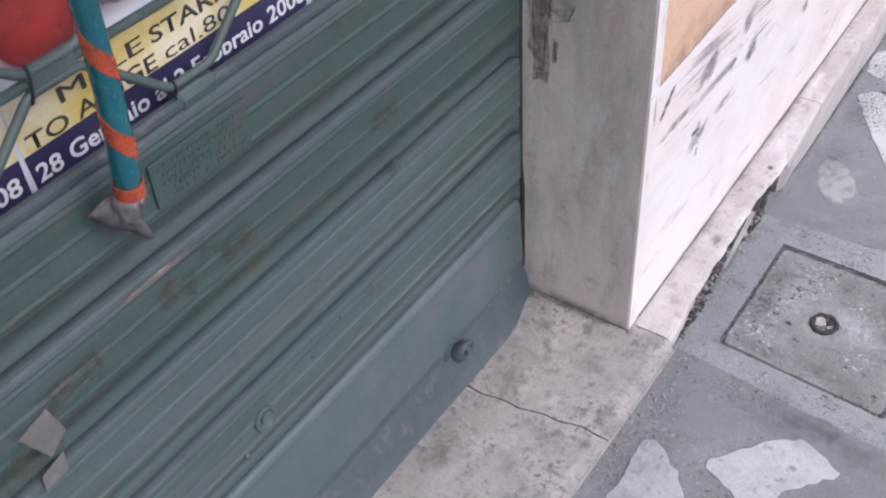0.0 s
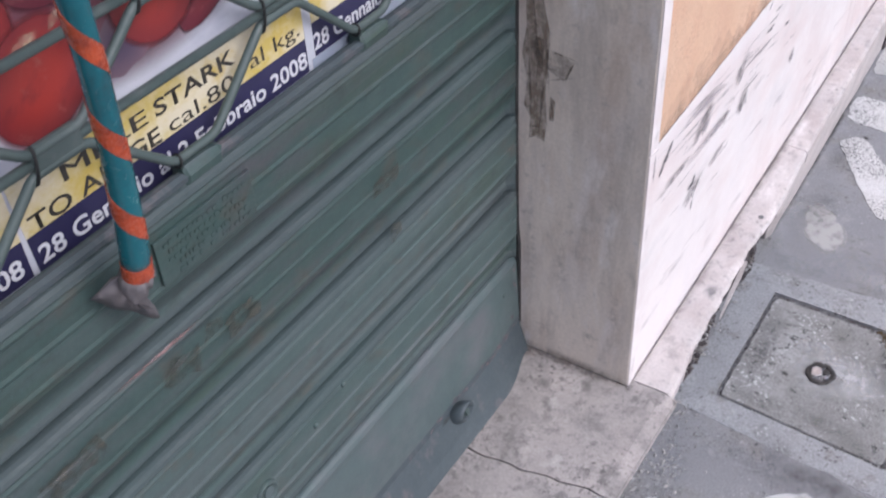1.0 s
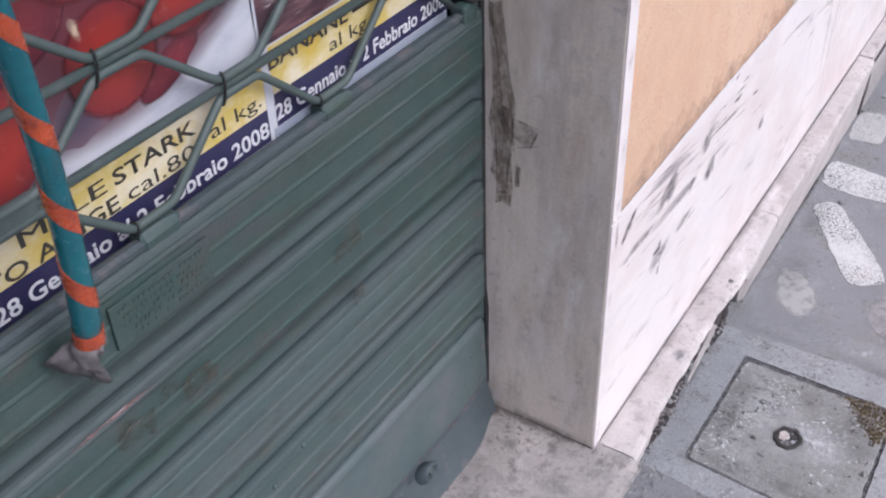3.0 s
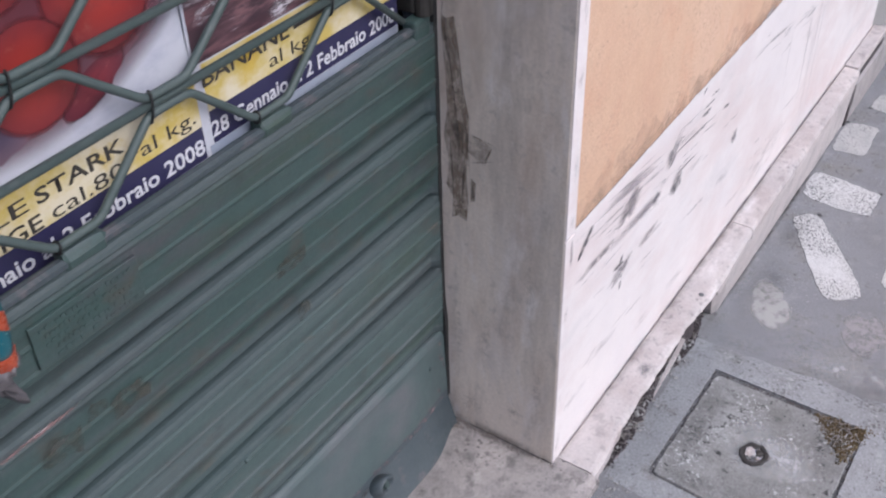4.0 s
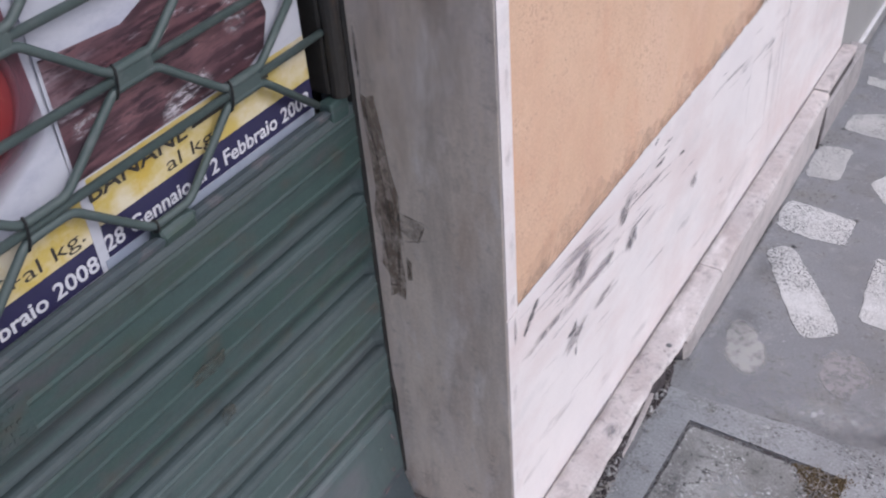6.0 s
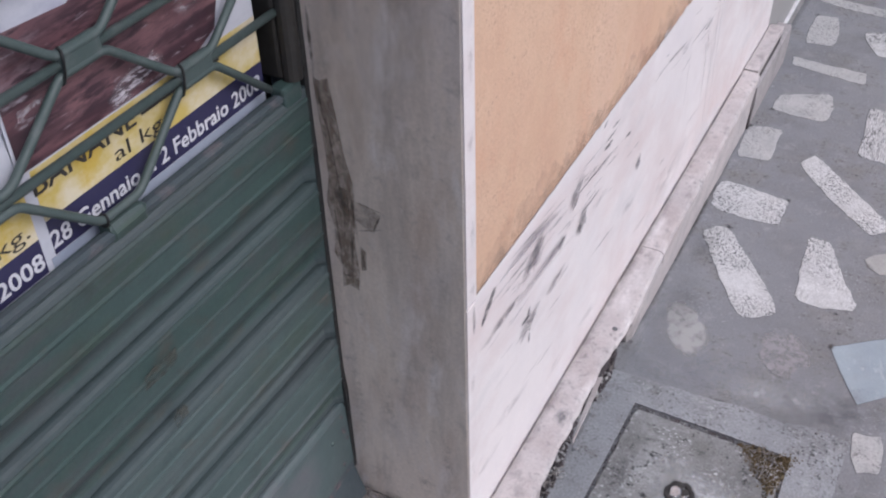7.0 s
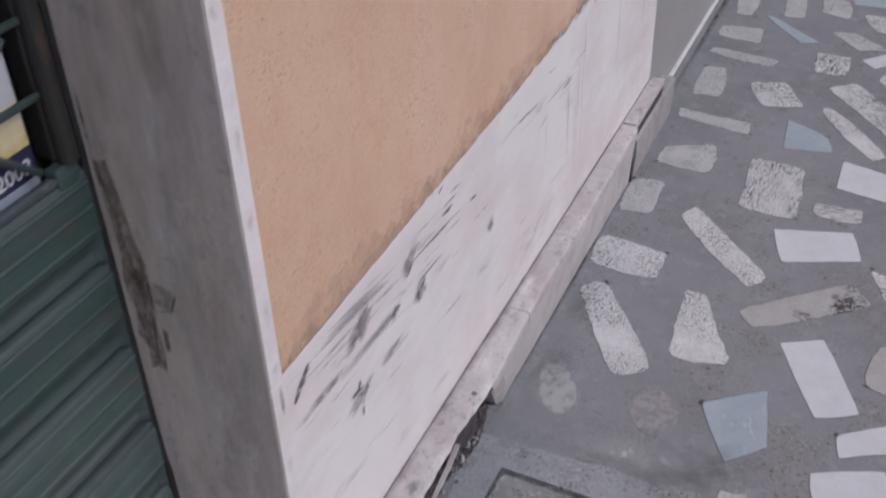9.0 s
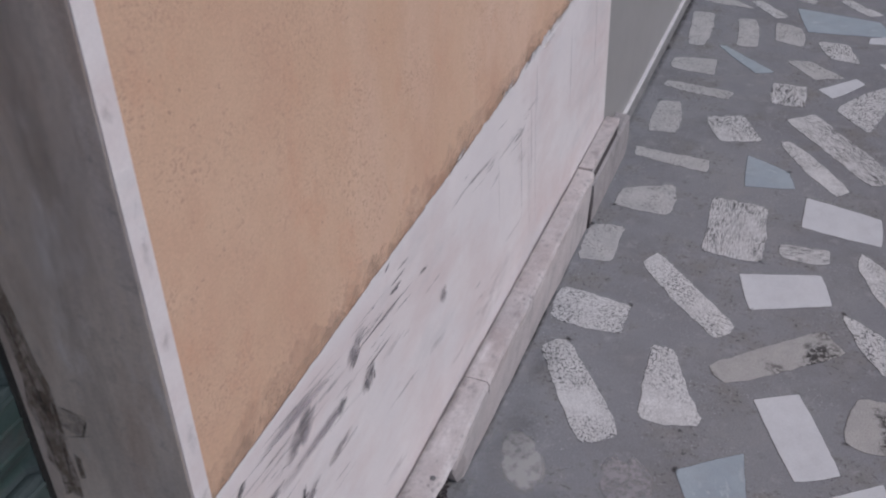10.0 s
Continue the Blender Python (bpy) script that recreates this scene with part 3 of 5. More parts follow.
part("ledge_splinter", loft([[(x, y, z), (x + w, y, z + 0.001), (x + w * 0.7, y, z - 0.012), (x, y, z - 0.01)] for y, x, z, w in ((0.275, 0.055, 0.112, 0.001), (0.32, 0.051, 0.118, 0.006), (0.37, 0.048, 0.124, 0.009), (0.41, 0.046, 0.131, 0.008))]), LEDGE, ledge, "split-off splinter of the ledge")
# dark fills in place of shade in the end slab's gap and slit
part("end_gap", box(-0.01, 0.035, 1.5035, 1.5195, 0, STEP - 0.022), SOILSHADE, ledge, "dark fill for the shaded gap before the end slab")
part("end_slit", box(0.0, 0.0325, 1.52, END + 0.012, 0.1175, STEP - 0.0175), SOILSHADE, ledge, "dark fill for the shaded slit under the end slab")
part("ledge_screw", tube([(0.041, 0.502, STEP - 0.004), (0.041, 0.502, STEP + 0.0012)], 0.005, 12), RIMDIRT, ledge, "rusty screw head")
part("back_dirt", blot((0.006, 0.6, STEP + 0.0006), (0, 1, 0), (1, 0, 0), 1.5, 0.022, 0, 0.1, 411), DAMPSHADE, ledge, "dark dirt along the wall")
part("ledge_spot", blot((0.036, 0.27, STEP + 0.0008), (0, 1, 0), (1, 0, 0), 0.05, 0.03, 10, 0.4, 412), GREYMARK, ledge, "grey spot")

sill = tagged(empty("door_sill", (-0.05, -0.5, 0)), "worn pinkish marble sill with a jagged crack", "sill", kind="structure")


def crack_line(k):
    u = k / 14
    return -0.206 - 0.034 * (1 - u) + 0.02 * (u - 0.55) ** 2 + 0.007 * noise.noise((u * 5.5, 3.1, 0)) + 0.005 * noise.noise((u * 19, 1.1, 0))


def sill_piece(far):
    """A slab of the sill, ending on the crack."""
    rings = []
    for k in range(15):
        x = -0.2 + (0.077 + 0.2) * k / 14
        c = crack_line(k)
        y0, y1 = (c + 0.0015, 0.0155 if x > 0.001 else -0.001) if far else (-3.2, c - 0.0015)
        lip = 0.004 if k == 14 else 0.0
        rings.append([(x, y0, STEP - lip - 0.0004), (x, y1, STEP - lip - 0.0004), (x, y1, STEP - 0.017), (x, y0, STEP - 0.017)])
    return loft(rings)


part("sill_slab", sill_piece(True), SILL, sill)
part("sill_slab", sill_piece(False), SILL, sill)
part("sill_edge", box(0.0772, 0.0786, -3.2, 0.014, STEP - 0.0168, STEP - 0.006, 0.0005), SILL, sill, "paler worn front edge")
part("corner_filler", box(-0.004, 0.012, -0.0005, 0.032, STEP - 0.018, STEP - 0.0012), SILL, sill, "cement in the corner of sill and ledge")
part("sill_riser", box(-0.2, 0.018, -3.2, 0.014, 0, STEP - 0.018, 0.003), CEMENT, sill, "grey cement riser")

panel = tagged(empty("door_2"), "smooth grey panel with a pale metal strip at its foot", "door", kind="structure")
panel.rotation_euler.z = SKEW
part("leaf", box(-0.05, -0.004, END + 0.004, 3.9, 0.055, 2.3, 0.002), PANEL, panel)
part("foot_strip", box(-0.05, 0.004, END + 0.15, 3.9, 0.045, 0.054, 0.002), STRIP, panel, "scratched pale metal strip")
part("foot_base", box(-0.05, 0.002, END + 0.15, 3.9, 0.0, 0.0445), BASE, panel, "grey base under the strip")
part("foot_joint", blot((0.006, 2.9, 0.0011), (0, 1, 0), (1, 0, 0), 2.1, 0.03, 0, 0.15, 414), GRIMESHADE, panel, "dark joint along the foot")
part("side_wall", box(-0.45, -0.002, 3.904, 8, 0, 2.3), PLASTER, panel)

YU, ZU = (0, 1, 0), (0, 0, 1)

# ---- the roller shutter ----
shutter = tagged(empty("roller_shutter", (SHUT, -1.5, STEP)), "closed faded green steel roller shutter, ribbed slats under a tube grille", "shutter")
FOOT, PITCH, Y0, Y1 = 0.357, 0.1295, -3.15, -0.02


def slat(z0):
    # seam, dusty bead, slope of the valley, flat face with three thin ribs, dusty shoulder
    rim = [(-0.0165, 0.0), (-0.0108, 0.0012), (-0.0093, 0.003), (-0.0097, 0.006), (-0.0112, 0.0098), (-0.0124, 0.0135), (-0.0128, 0.0175), (-0.0112, 0.0235), (-0.0072, 0.0315), (-0.0028, 0.0385), (-0.0009, 0.0425), (-0.0006, 0.0446)]
    for r in (0.0485, 0.0795, 0.1105):
        rim += [(-0.0002, r - 0.0028), (0.0005, r - 0.001), (0.0008, r), (0.0005, r + 0.0015), (-0.0002, r + 0.0032), (-0.0006, r + 0.0042), (-0.0006, r + 0.0048), (-0.0002, r + 0.006)]
    rim += [(-0.0004, 0.1165), (-0.0022, 0.1205), (-0.0048, 0.1236), (-0.0088, 0.1252), (-0.0125, 0.1255), (-0.0195, 0.1255), (-0.0195, PITCH - 0.0006), (-0.023, PITCH - 0.0006), (-0.023, 0.0)]
    rings, steps = [], 24
    for i in range(steps + 1):
        y = Y0 + (Y1 - Y0) * i / steps
        sag = 0.0016 * noise.noise((y * 1.7, z0 * 5, 0))
        rings.append([(SHUT + a + sag, y, z0 + b) for a, b in rim])
    for y in (Y1 + 0.006, Y1 + 0.0105):                   # pressed flat into the guide
        rings.append([(SHUT + (a if a < -0.0225 else max(a, 0.5 * a - 0.0005) if y < Y1 + 0.008 else max(a, -0.001)) + sag, y, z0 + b) for a, b in rim])
    bm = loft(rings)
    for f in bm.faces:
        z = f.calc_center_median().z - z0
        f.material_index = 1 if z < 0.0105 or z > 0.116 else 0
    return bm


# the two lower slats take the brightened paint
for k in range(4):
    part("slat", slat(FOOT + PITCH * k), BRIGHTPAINT if k < 2 else PAINT, shutter, "dusty lower slat, painted brighter for the light" if k < 2 else "").data.materials.append(DUSTY)
ALONG = [Y0 + (Y1 - 0.09 - Y0) * i / 28 for i in range(29)] + [Y1 - 0.075 + 0.0173 * i for i in range(6)]


def kick(y):
    """How far the foot of the shutter is bent outwards, less at the jamb."""
    return 1 - 0.7 * min(max((y - Y1 + 0.09) / 0.08, 0), 1) ** 1.5


part("bottom_plate", loft([[(SHUT - 0.009, y, FOOT - 0.0012), (SHUT - 0.0062, y, FOOT - 0.0022), (SHUT - 0.003, y, FOOT - 0.0055), (SHUT - 0.0006, y, FOOT - 0.011), (SHUT - 0.0003, y, FOOT - 0.022), (SHUT + (0.005 + 0.002 * noise.noise((y * 3, 0, 0))) * kick(y), y, 0.3), (SHUT + 0.012 * kick(y), y, 0.236), (SHUT - 0.012, y, 0.236), (SHUT - 0.012, y, FOOT - 0.0012)]
                           for y in ALONG]), PLATE, shutter, "smooth green bottom plate")
part("bottom_lip", loft([[(SHUT + 0.01 * kick(y), y, 0.2355), (SHUT + 0.0125 * kick(y), y, 0.222), (SHUT + 0.032 * (0.3 + 0.7 * kick(y)), y, STEP + 0.018), (SHUT + (0.043 + 0.002 * noise.noise((y * 8, 2, 0))) * (0.3 + 0.7 * kick(y)), y, STEP + 0.001), (SHUT - 0.003, y, STEP + 0.002), (SHUT - 0.006, y, 0.225)]
                         for y in ALONG]), LIP, shutter, "blue-grey kicked-out bottom edge")


# grille of bent tubes over the slats
GX, ROW, RISE, SPAN, TOP = -0.206, 0.89, 0.082, 0.262, FOOT + 4 * PITCH
KNOT = -0.425         # one knot of the first full row
HALF = 0.026          # half of the flat run at a knot


PLAIN = ((1, 0), (2, -1))      # knots where the tubes lie side by side, with no sleeve


def knot_y(row, k):
    return KNOT + (SPAN / 2 if row % 2 == 0 else 0) + k * SPAN


for row in range(0, 9):
    za = ROW + row * RISE
    if row:
        part("cross_tube", tube([(GX, Y0, za), (GX, -0.03, za)], 0.0046, 12), TUBE, shutter, smooth=True)
    # zigzag tube from this row up to the next
    pts = []
    for k in range(-9, 3):
        lo, hi = (row, row + 1)
        yl, yh = knot_y(lo, k), knot_y(hi, k) + (SPAN if knot_y(hi, k) < knot_y(lo, k) else 0)
        for y, z in ((yl - HALF, za + 0.0085), (yl + HALF, za + 0.0085), (yh - HALF, za + RISE - 0.0085), (yh + HALF, za + RISE - 0.0085)):
            if y < -0.02:
                pts.append((GX + 0.0015, y, z))
    if row == 0:
        pts = [(x, y, z - (0.0055 if z < ROW + 0.02 else 0)) for x, y, z in pts]
    part("bent_tube", tube(soften(pts, 0.009), 0.0045, 10), TUBE, shutter, smooth=True)
    for k in range(-3, 2):
        y = knot_y(row, k)
        if not -1.2 < y < -0.05:
            continue
        if row:
            own = shutter
            if (row, k) not in PLAIN:
                own = part("sleeve", box(GX - 0.0045, GX + 0.0052, y - 0.026, y + 0.024, za - 0.0135, za + 0.0135, 0.0035), TUBE, shutter, "folded metal sleeve round the tubes")
            part("binding_wire", tube([(GX + 0.002, y - 0.029, za - 0.0165), (GX + 0.0065, y - 0.0275, za - 0.0135), (GX + 0.0082, y - 0.026, za - 0.006), (GX + 0.0082, y - 0.024, za + 0.006), (GX + 0.0065, y - 0.0225, za + 0.013), (GX + 0.002, y - 0.0215, za + 0.016)], 0.0014, 6), WIRE, own)
        else:
            cl = part("clip", loft([[(GX - 0.008, y + e, TOP - 0.001 - d), (GX + 0.0105 + h, y + e, TOP - 0.004 - d), (GX + 0.0115 + h, y + e, TOP + 0.004), (GX + 0.006, y + e, TOP + 0.0125 - d), (GX - 0.008, y + e, TOP + 0.0125 - d)]
                                    for e, d, h in ((-0.024, 0.003, -0.003), (-0.021, 0.0, 0.0), (0.004, 0.0, 0.0), (0.02, 0.002, -0.001), (0.026, 0.006, -0.006))]), PAINT, shutter)
            part("binding_wire", tube([(GX + 0.0015 + 0.0056 * math.cos(q), y - 0.0235 + 0.0015 * math.sin(q), ROW + 0.003 + 0.0062 * math.sin(q)) for q in (2 * math.pi * j / 12 for j in range(13))], 0.0014, 6), WIRE, cl)
part("end_clip", box(GX - 0.008, GX + 0.012, -0.048, -0.014, TOP - 0.016, TOP + 0.014, 0.004), PAINT, shutter)
part("top_edge", loft([[(SHUT - 0.012, y, TOP - 0.003), (SHUT - 0.004, y, TOP - 0.002), (SHUT - 0.003, y, TOP + 0.004), (SHUT - 0.008, y, TOP + 0.006), (SHUT - 0.014, y, TOP + 0.005), (SHUT - 0.017, y, TOP - 0.003)] for y in (Y0, Y1)]), LIP, shutter, "blue-grey top rail")

# embossed plate with worn lettering
plate = part("maker_plate", box(SHUT + 0.0005, SHUT + 0.0038, -0.639, -0.513, 0.798, 0.847, 0.0008), PAINT, shutter, "embossed plate with worn lettering")
rng = random.Random(5)
for row in range(5):
    y = -0.633 + rng.uniform(0, 0.012)
    while y < -0.522:
        w, h = rng.uniform(0.0025, 0.006), rng.uniform(0.0035, 0.0055)
        z = 0.8015 + row * 0.0086
        if rng.random() < 0.85:
            part("raised_mark", box(SHUT + 0.003, SHUT + 0.0047, y, y + w, z, z + h), PAINT, plate)
        y += w + rng.uniform(0.0012, 0.003)


# flat dark blot that paints the shadowed hollow left of the knob
part("lock_hole", blot((SHUT + 0.0155, -0.241, 0.212), YU, ZU, 0.03, 0.042, 10, 0.2, 61), GRIMESHADE, shutter, "dark blot for the shaded hollow beside the lock")
knob = part("lock_knob", loft([[(SHUT + x, -0.212 + 0.35 * (x - 0.02) + r * math.cos(a), 0.211 + 0.5 * (x - 0.02) + 0.95 * r * math.sin(a)) for a in (2 * math.pi * i / 24 for i in range(24))]
                               for x, r in ((0.008, 0.0205), (0.025, 0.0195), (0.031, 0.0175), (0.0325, 0.0145), (0.031, 0.0122), (0.02, 0.0105))]), LIP, shutter, "round blue-grey lock knob", True)
part("lock_core", tube([(SHUT + 0.018, -0.2125, 0.21), (SHUT + 0.0305, -0.2075, 0.2165)], 0.0062, 12), TUBE, knob)
seat = part("lock_seat", loft([[(SHUT + x, -0.582 + r * math.cos(a), 0.431 + 1.1 * r * math.sin(a)) for a in (2 * math.pi * i / 24 for i in range(24))] for x, r in ((-0.006, 0.0165), (0.0032, 0.0165), (0.0046, 0.0152), (0.0044, 0.013), (0.0012, 0.0118))]), BRIGHTPAINT, shutter, "round lock seat", True)
part("lock_core", tube([(SHUT - 0.004, -0.581, 0.432), (SHUT + 0.0036, -0.5805, 0.4325)], 0.0078, 14), PLATE, seat)
for y, z in ((-0.487, 0.452), (-0.43, 0.47), (-0.62, 0.4), (-0.05, 0.31)):
    part("rivet", tube([(SHUT - 0.003, y, z), (SHUT + 0.0022, y, z), (SHUT + 0.0034, y, z)], [0.004, 0.0038, 0.002], 10), BRIGHTPAINT, shutter, smooth=True)
# paint chipped off along the lip and at the guide
rng = random.Random(41)
for k in range(26):
    y = -0.025 - abs(rng.gauss(0, 0.12))
    part("paint_chip", blot((SHUT + 0.0128 * kick(y) + 0.0012, y, rng.gauss(0.2345, 0.004)), YU, ZU, rng.uniform(0.004, 0.02), rng.uniform(0.003, 0.007), rng.uniform(-25, 25), 0.8, 640 + k), CHIPPED, shutter, "pinkish spot of chipped paint")
for k, (y, z, w, h) in enumerate(((-0.028, 0.32, 0.008, 0.022), (-0.022, 0.3, 0.006, 0.012), (-0.036, 0.255, 0.01, 0.012), (-0.03, 0.35, 0.005, 0.012))):
    part("paint_chip", blot((SHUT + 0.0075, y, z), YU, ZU, w, h, 20, 0.8, 670 + k), CHIPPED, shutter, "pinkish spot of chipped paint")

# paper scraps, glue and scratches on the slats
part("scraped_line", blot((SHUT + 0.0012, -0.667, 0.7325), YU, ZU, 0.12, 0.0075, 0, 0.5, 3), SCRAPE, shutter, "scraped line of bare metal")
part("scraped_fleck", blot((SHUT + 0.0016, -0.662, 0.7345), YU, ZU, 0.03, 0.004, 0, 0.6, 4), LIME, shutter, "white fleck in the scrape")
rng = random.Random(43)
for k, (y, z, w, h, turn) in enumerate(((-0.645, 0.699, 0.05, 0.034, 0), (-0.785, 0.694, 0.075, 0.036, 0), (-0.845, 0.65, 0.06, 0.04, 0), (-0.302, 0.622, 0.022, 0.03, 0), (-0.31, 0.702, 0.055, 0.03, 0), (-0.56, 0.697, 0.05, 0.03, 0), (-0.6, 0.712, 0.03, 0.02, 0))):
    # a torn many-cornered patch, with strips of paper left on it
    bm, turn = bmesh.new(), rng.uniform(-8, 8)
    bm.faces.new([bm.verts.new((x + rng.uniform(-0.2, 0.2), v + rng.uniform(-0.25, 0.25), 0)) for x, v in ((-1, -0.8), (-0.4, -0.9), (0.2, -0.7), (0.9, -0.9), (1, -0.1), (0.8, 0.8), (0.3, 0.7), (-0.3, 0.95), (-0.9, 0.6), (-0.8, 0))])
    face = Matrix(((0, 0, 1, 0), (1, 0, 0, 0), (0, 1, 0, 0), (0, 0, 0, 1)))
    part("glue_patch", (bm, Matrix.Translation((SHUT + 0.0031 + 0.0001 * k, y, z)) @ face @ pose(0, 0, 0, 0, 0, turn) @ Matrix.Diagonal((w / 2, h / 2, 1, 1))), RESIDUE, shutter, "dark patch of old glue")
    for e in range(3 if k < 2 else k == 2):
        part("glue_crease", blot((SHUT + 0.0036 + 0.00005 * e, y + rng.uniform(-0.3, 0.3) * w, z + rng.uniform(-0.4, 0.4) * h), YU, ZU, w * rng.uniform(0.4, 0.8), rng.uniform(0.002, 0.005), rng.uniform(0, 22), 0.7, 150 + 10 * k + e), CREASE, shutter, "pale crease of torn paper")
scrap = loft([[(SHUT + dx, -0.847, 0.684), (SHUT + dx, -0.813, 0.692), (SHUT + dx + 0.004, -0.806, 0.659), (SHUT + dx + 0.001, -0.827, 0.638)] for dx in (0.003, 0.0042)])
tagged(part("paper_scrap", scrap, PAPER), "torn grey scrap of paper stuck on the shutter", "paper", "paper scraps")
scrap = loft([[(SHUT + dx, -0.843, 0.625), (SHUT + dx, -0.815, 0.634), (SHUT + dx + 0.003, -0.819, 0.612), (SHUT + dx, -0.845, 0.607)] for dx in (0.0035, 0.0045)])
tagged(part("paper_scrap", scrap, PAPER), "torn grey scrap of paper stuck on the shutter", "paper", "paper scraps")

guide = tagged(empty("shutter_guide", (SHUT, -0.02, STEP)), "dark metal guide rail with black rubber seal beside the jamb", "guide rail")
part("rail", box(-0.235, -0.205, -0.034, -0.006, TOP + 0.016, 2.4, 0.004), IRON, guide)
part("rail_post", tube([(-0.2, -0.021, TOP + 0.015), (-0.2, -0.021, 2.4)], 0.012, 14), IRON, guide)
for y0, y1, x1 in ((-0.0085, -0.0052, SHUT - 0.0006), (-0.0042, -0.0006, SHUT - 0.001)):
    part("seal", loft([[(SHUT - 0.022, y0, z), (x1 + w, y0, z), (x1 + w, y1, z), (SHUT - 0.022, y1, z)] for z, w in ((STEP + 0.05 + i * 0.04, 0.0008 * noise.noise((i * 0.7, y0 * 90, 0)) + (0.004 if i < 5 else 0.0)) for i in range(56))]), BLACK, guide, "black rubber seal")
part("seal_foot", blot((SHUT + 0.016, -0.014, STEP + 0.0012), (1, 0, 0), (0, 1, 0), 0.03, 0.02, 30, 0.4, 19), GRIMESHADE, guide, "black clot of dirt at the seal's foot")

# ---- posters behind the grille ----
PX = -0.236
YELLOW = surf("poster_yellow", (0.47, 0.345, 0.055), (0.52, 0.43, 0.18), 7.0, 0.45, stains=(((0.6, 0.54, 0.4), 8.0, 0.42, 0.58, (1, 1, 1.4)), ((0.48, 0.33, 0.035), 12.0, 0.58, 0.7, (1, 1, 1))), grain=0.04, bump=0.04)
NAVY = surf("poster_navy", (0.022, 0.02, 0.06), (0.03, 0.028, 0.075), 9.0, 0.45, grain=0.05, bump=0.04)
INK = surf("poster_black_ink", (0.03, 0.026, 0.022), (0.045, 0.04, 0.035), 30.0, 0.5, grain=0.05)
PALE = surf("poster_white", (0.5, 0.505, 0.55), (0.41, 0.42, 0.48), 8.0, 0.45, stains=(((0.29, 0.295, 0.38), 9.0, 0.5, 0.75, (1, 1, 2)),), grain=0.04, bump=0.04)
WHITE = surf("poster_white_letters", (0.6, 0.6, 0.63), (0.53, 0.53, 0.57), 20.0, 0.45, grain=0.04)
RED = printed("printed_red_fruit", (0.29, 0.031, 0.024), (0.13, 0.016, 0.022), (0.3, 0.09, 0.07), 0.86)
BLUSH = printed("printed_pink_rim", (0.1, 0.026, 0.04), (0.17, 0.075, 0.095), (0.12, 0.045, 0.06), 0.7)
PLUM = printed("printed_dark_red_fruit", (0.17, 0.024, 0.034), (0.08, 0.014, 0.026), (0.27, 0.08, 0.08), 0.9)
SHADE = printed("printed_violet_shade", (0.07, 0.05, 0.085), (0.13, 0.085, 0.11), (0.1, 0.07, 0.1))
HEAP = printed("printed_plum_shade", (0.1, 0.02, 0.03), (0.14, 0.07, 0.09), (0.07, 0.03, 0.05), 0.86)
GLINT = smudge("printed_glint", (0.62, 0.5, 0.36), 120, 0.34, 0.62, most=0.75, soft=0.7)
MARGIN = surf("poster_blue_grey", (0.24, 0.27, 0.34), (0.32, 0.35, 0.42), 14.0, 0.4, grain=0.05, bump=0.03)
BROWN = surf("printed_brown_texture", (0.1, 0.05, 0.06), (0.18, 0.092, 0.1), 12.0, 0.42,
             stains=(((0.05, 0.024, 0.032), 22.0, 0.48, 0.6, (1, 0.3, 2.2)), ((0.27, 0.2, 0.23), 10.0, 0.56, 0.7, (1, 0.5, 1.6)), ((0.04, 0.02, 0.028), 44.0, 0.52, 0.6, (1, 0.4, 2.2)), ((0.42, 0.38, 0.42), 46.0, 0.6, 0.7, (1, 0.4, 2))), grain=0.1, bump=0.03)
WRINKLE = smudge("printed_pale_wrinkles", (0.52, 0.48, 0.52), 90, 0.46, 0.56, (1, 0.5, 1.6), most=0.8, soft=0.6)


def poster(name, y0, y1, up, label):
    """A sheet with a picture above, a yellow caption and a navy date band."""
    ob = tagged(empty(name, (PX, y0, 0.86)), label, "poster")
    part("sheet", box(PX - 0.0012, PX, y0 - (0.006 if up > 0 else 0), y1, (0.838 if up > 0 else 0.859) + up, 1.34 + up), PALE, ob)
    if up > 0:
        part("sheet_edge", box(PX - 0.0045, PX - 0.0035, y0 - 0.024, y0 + 0.01, 0.838 + up, 1.34 + up), PALE, ob, "white edge tucked behind the next poster")
    part("caption_band", box(PX, PX + 0.0004, y0 + 0.006, y1, 0.899 + up, 0.952 + up), YELLOW, ob, "yellow caption band")
    part("date_band", box(PX, PX + 0.0005, y0 + 0.006, y1, 0.862 + up, 0.8988 + up), NAVY, ob, "navy date band")
    return ob


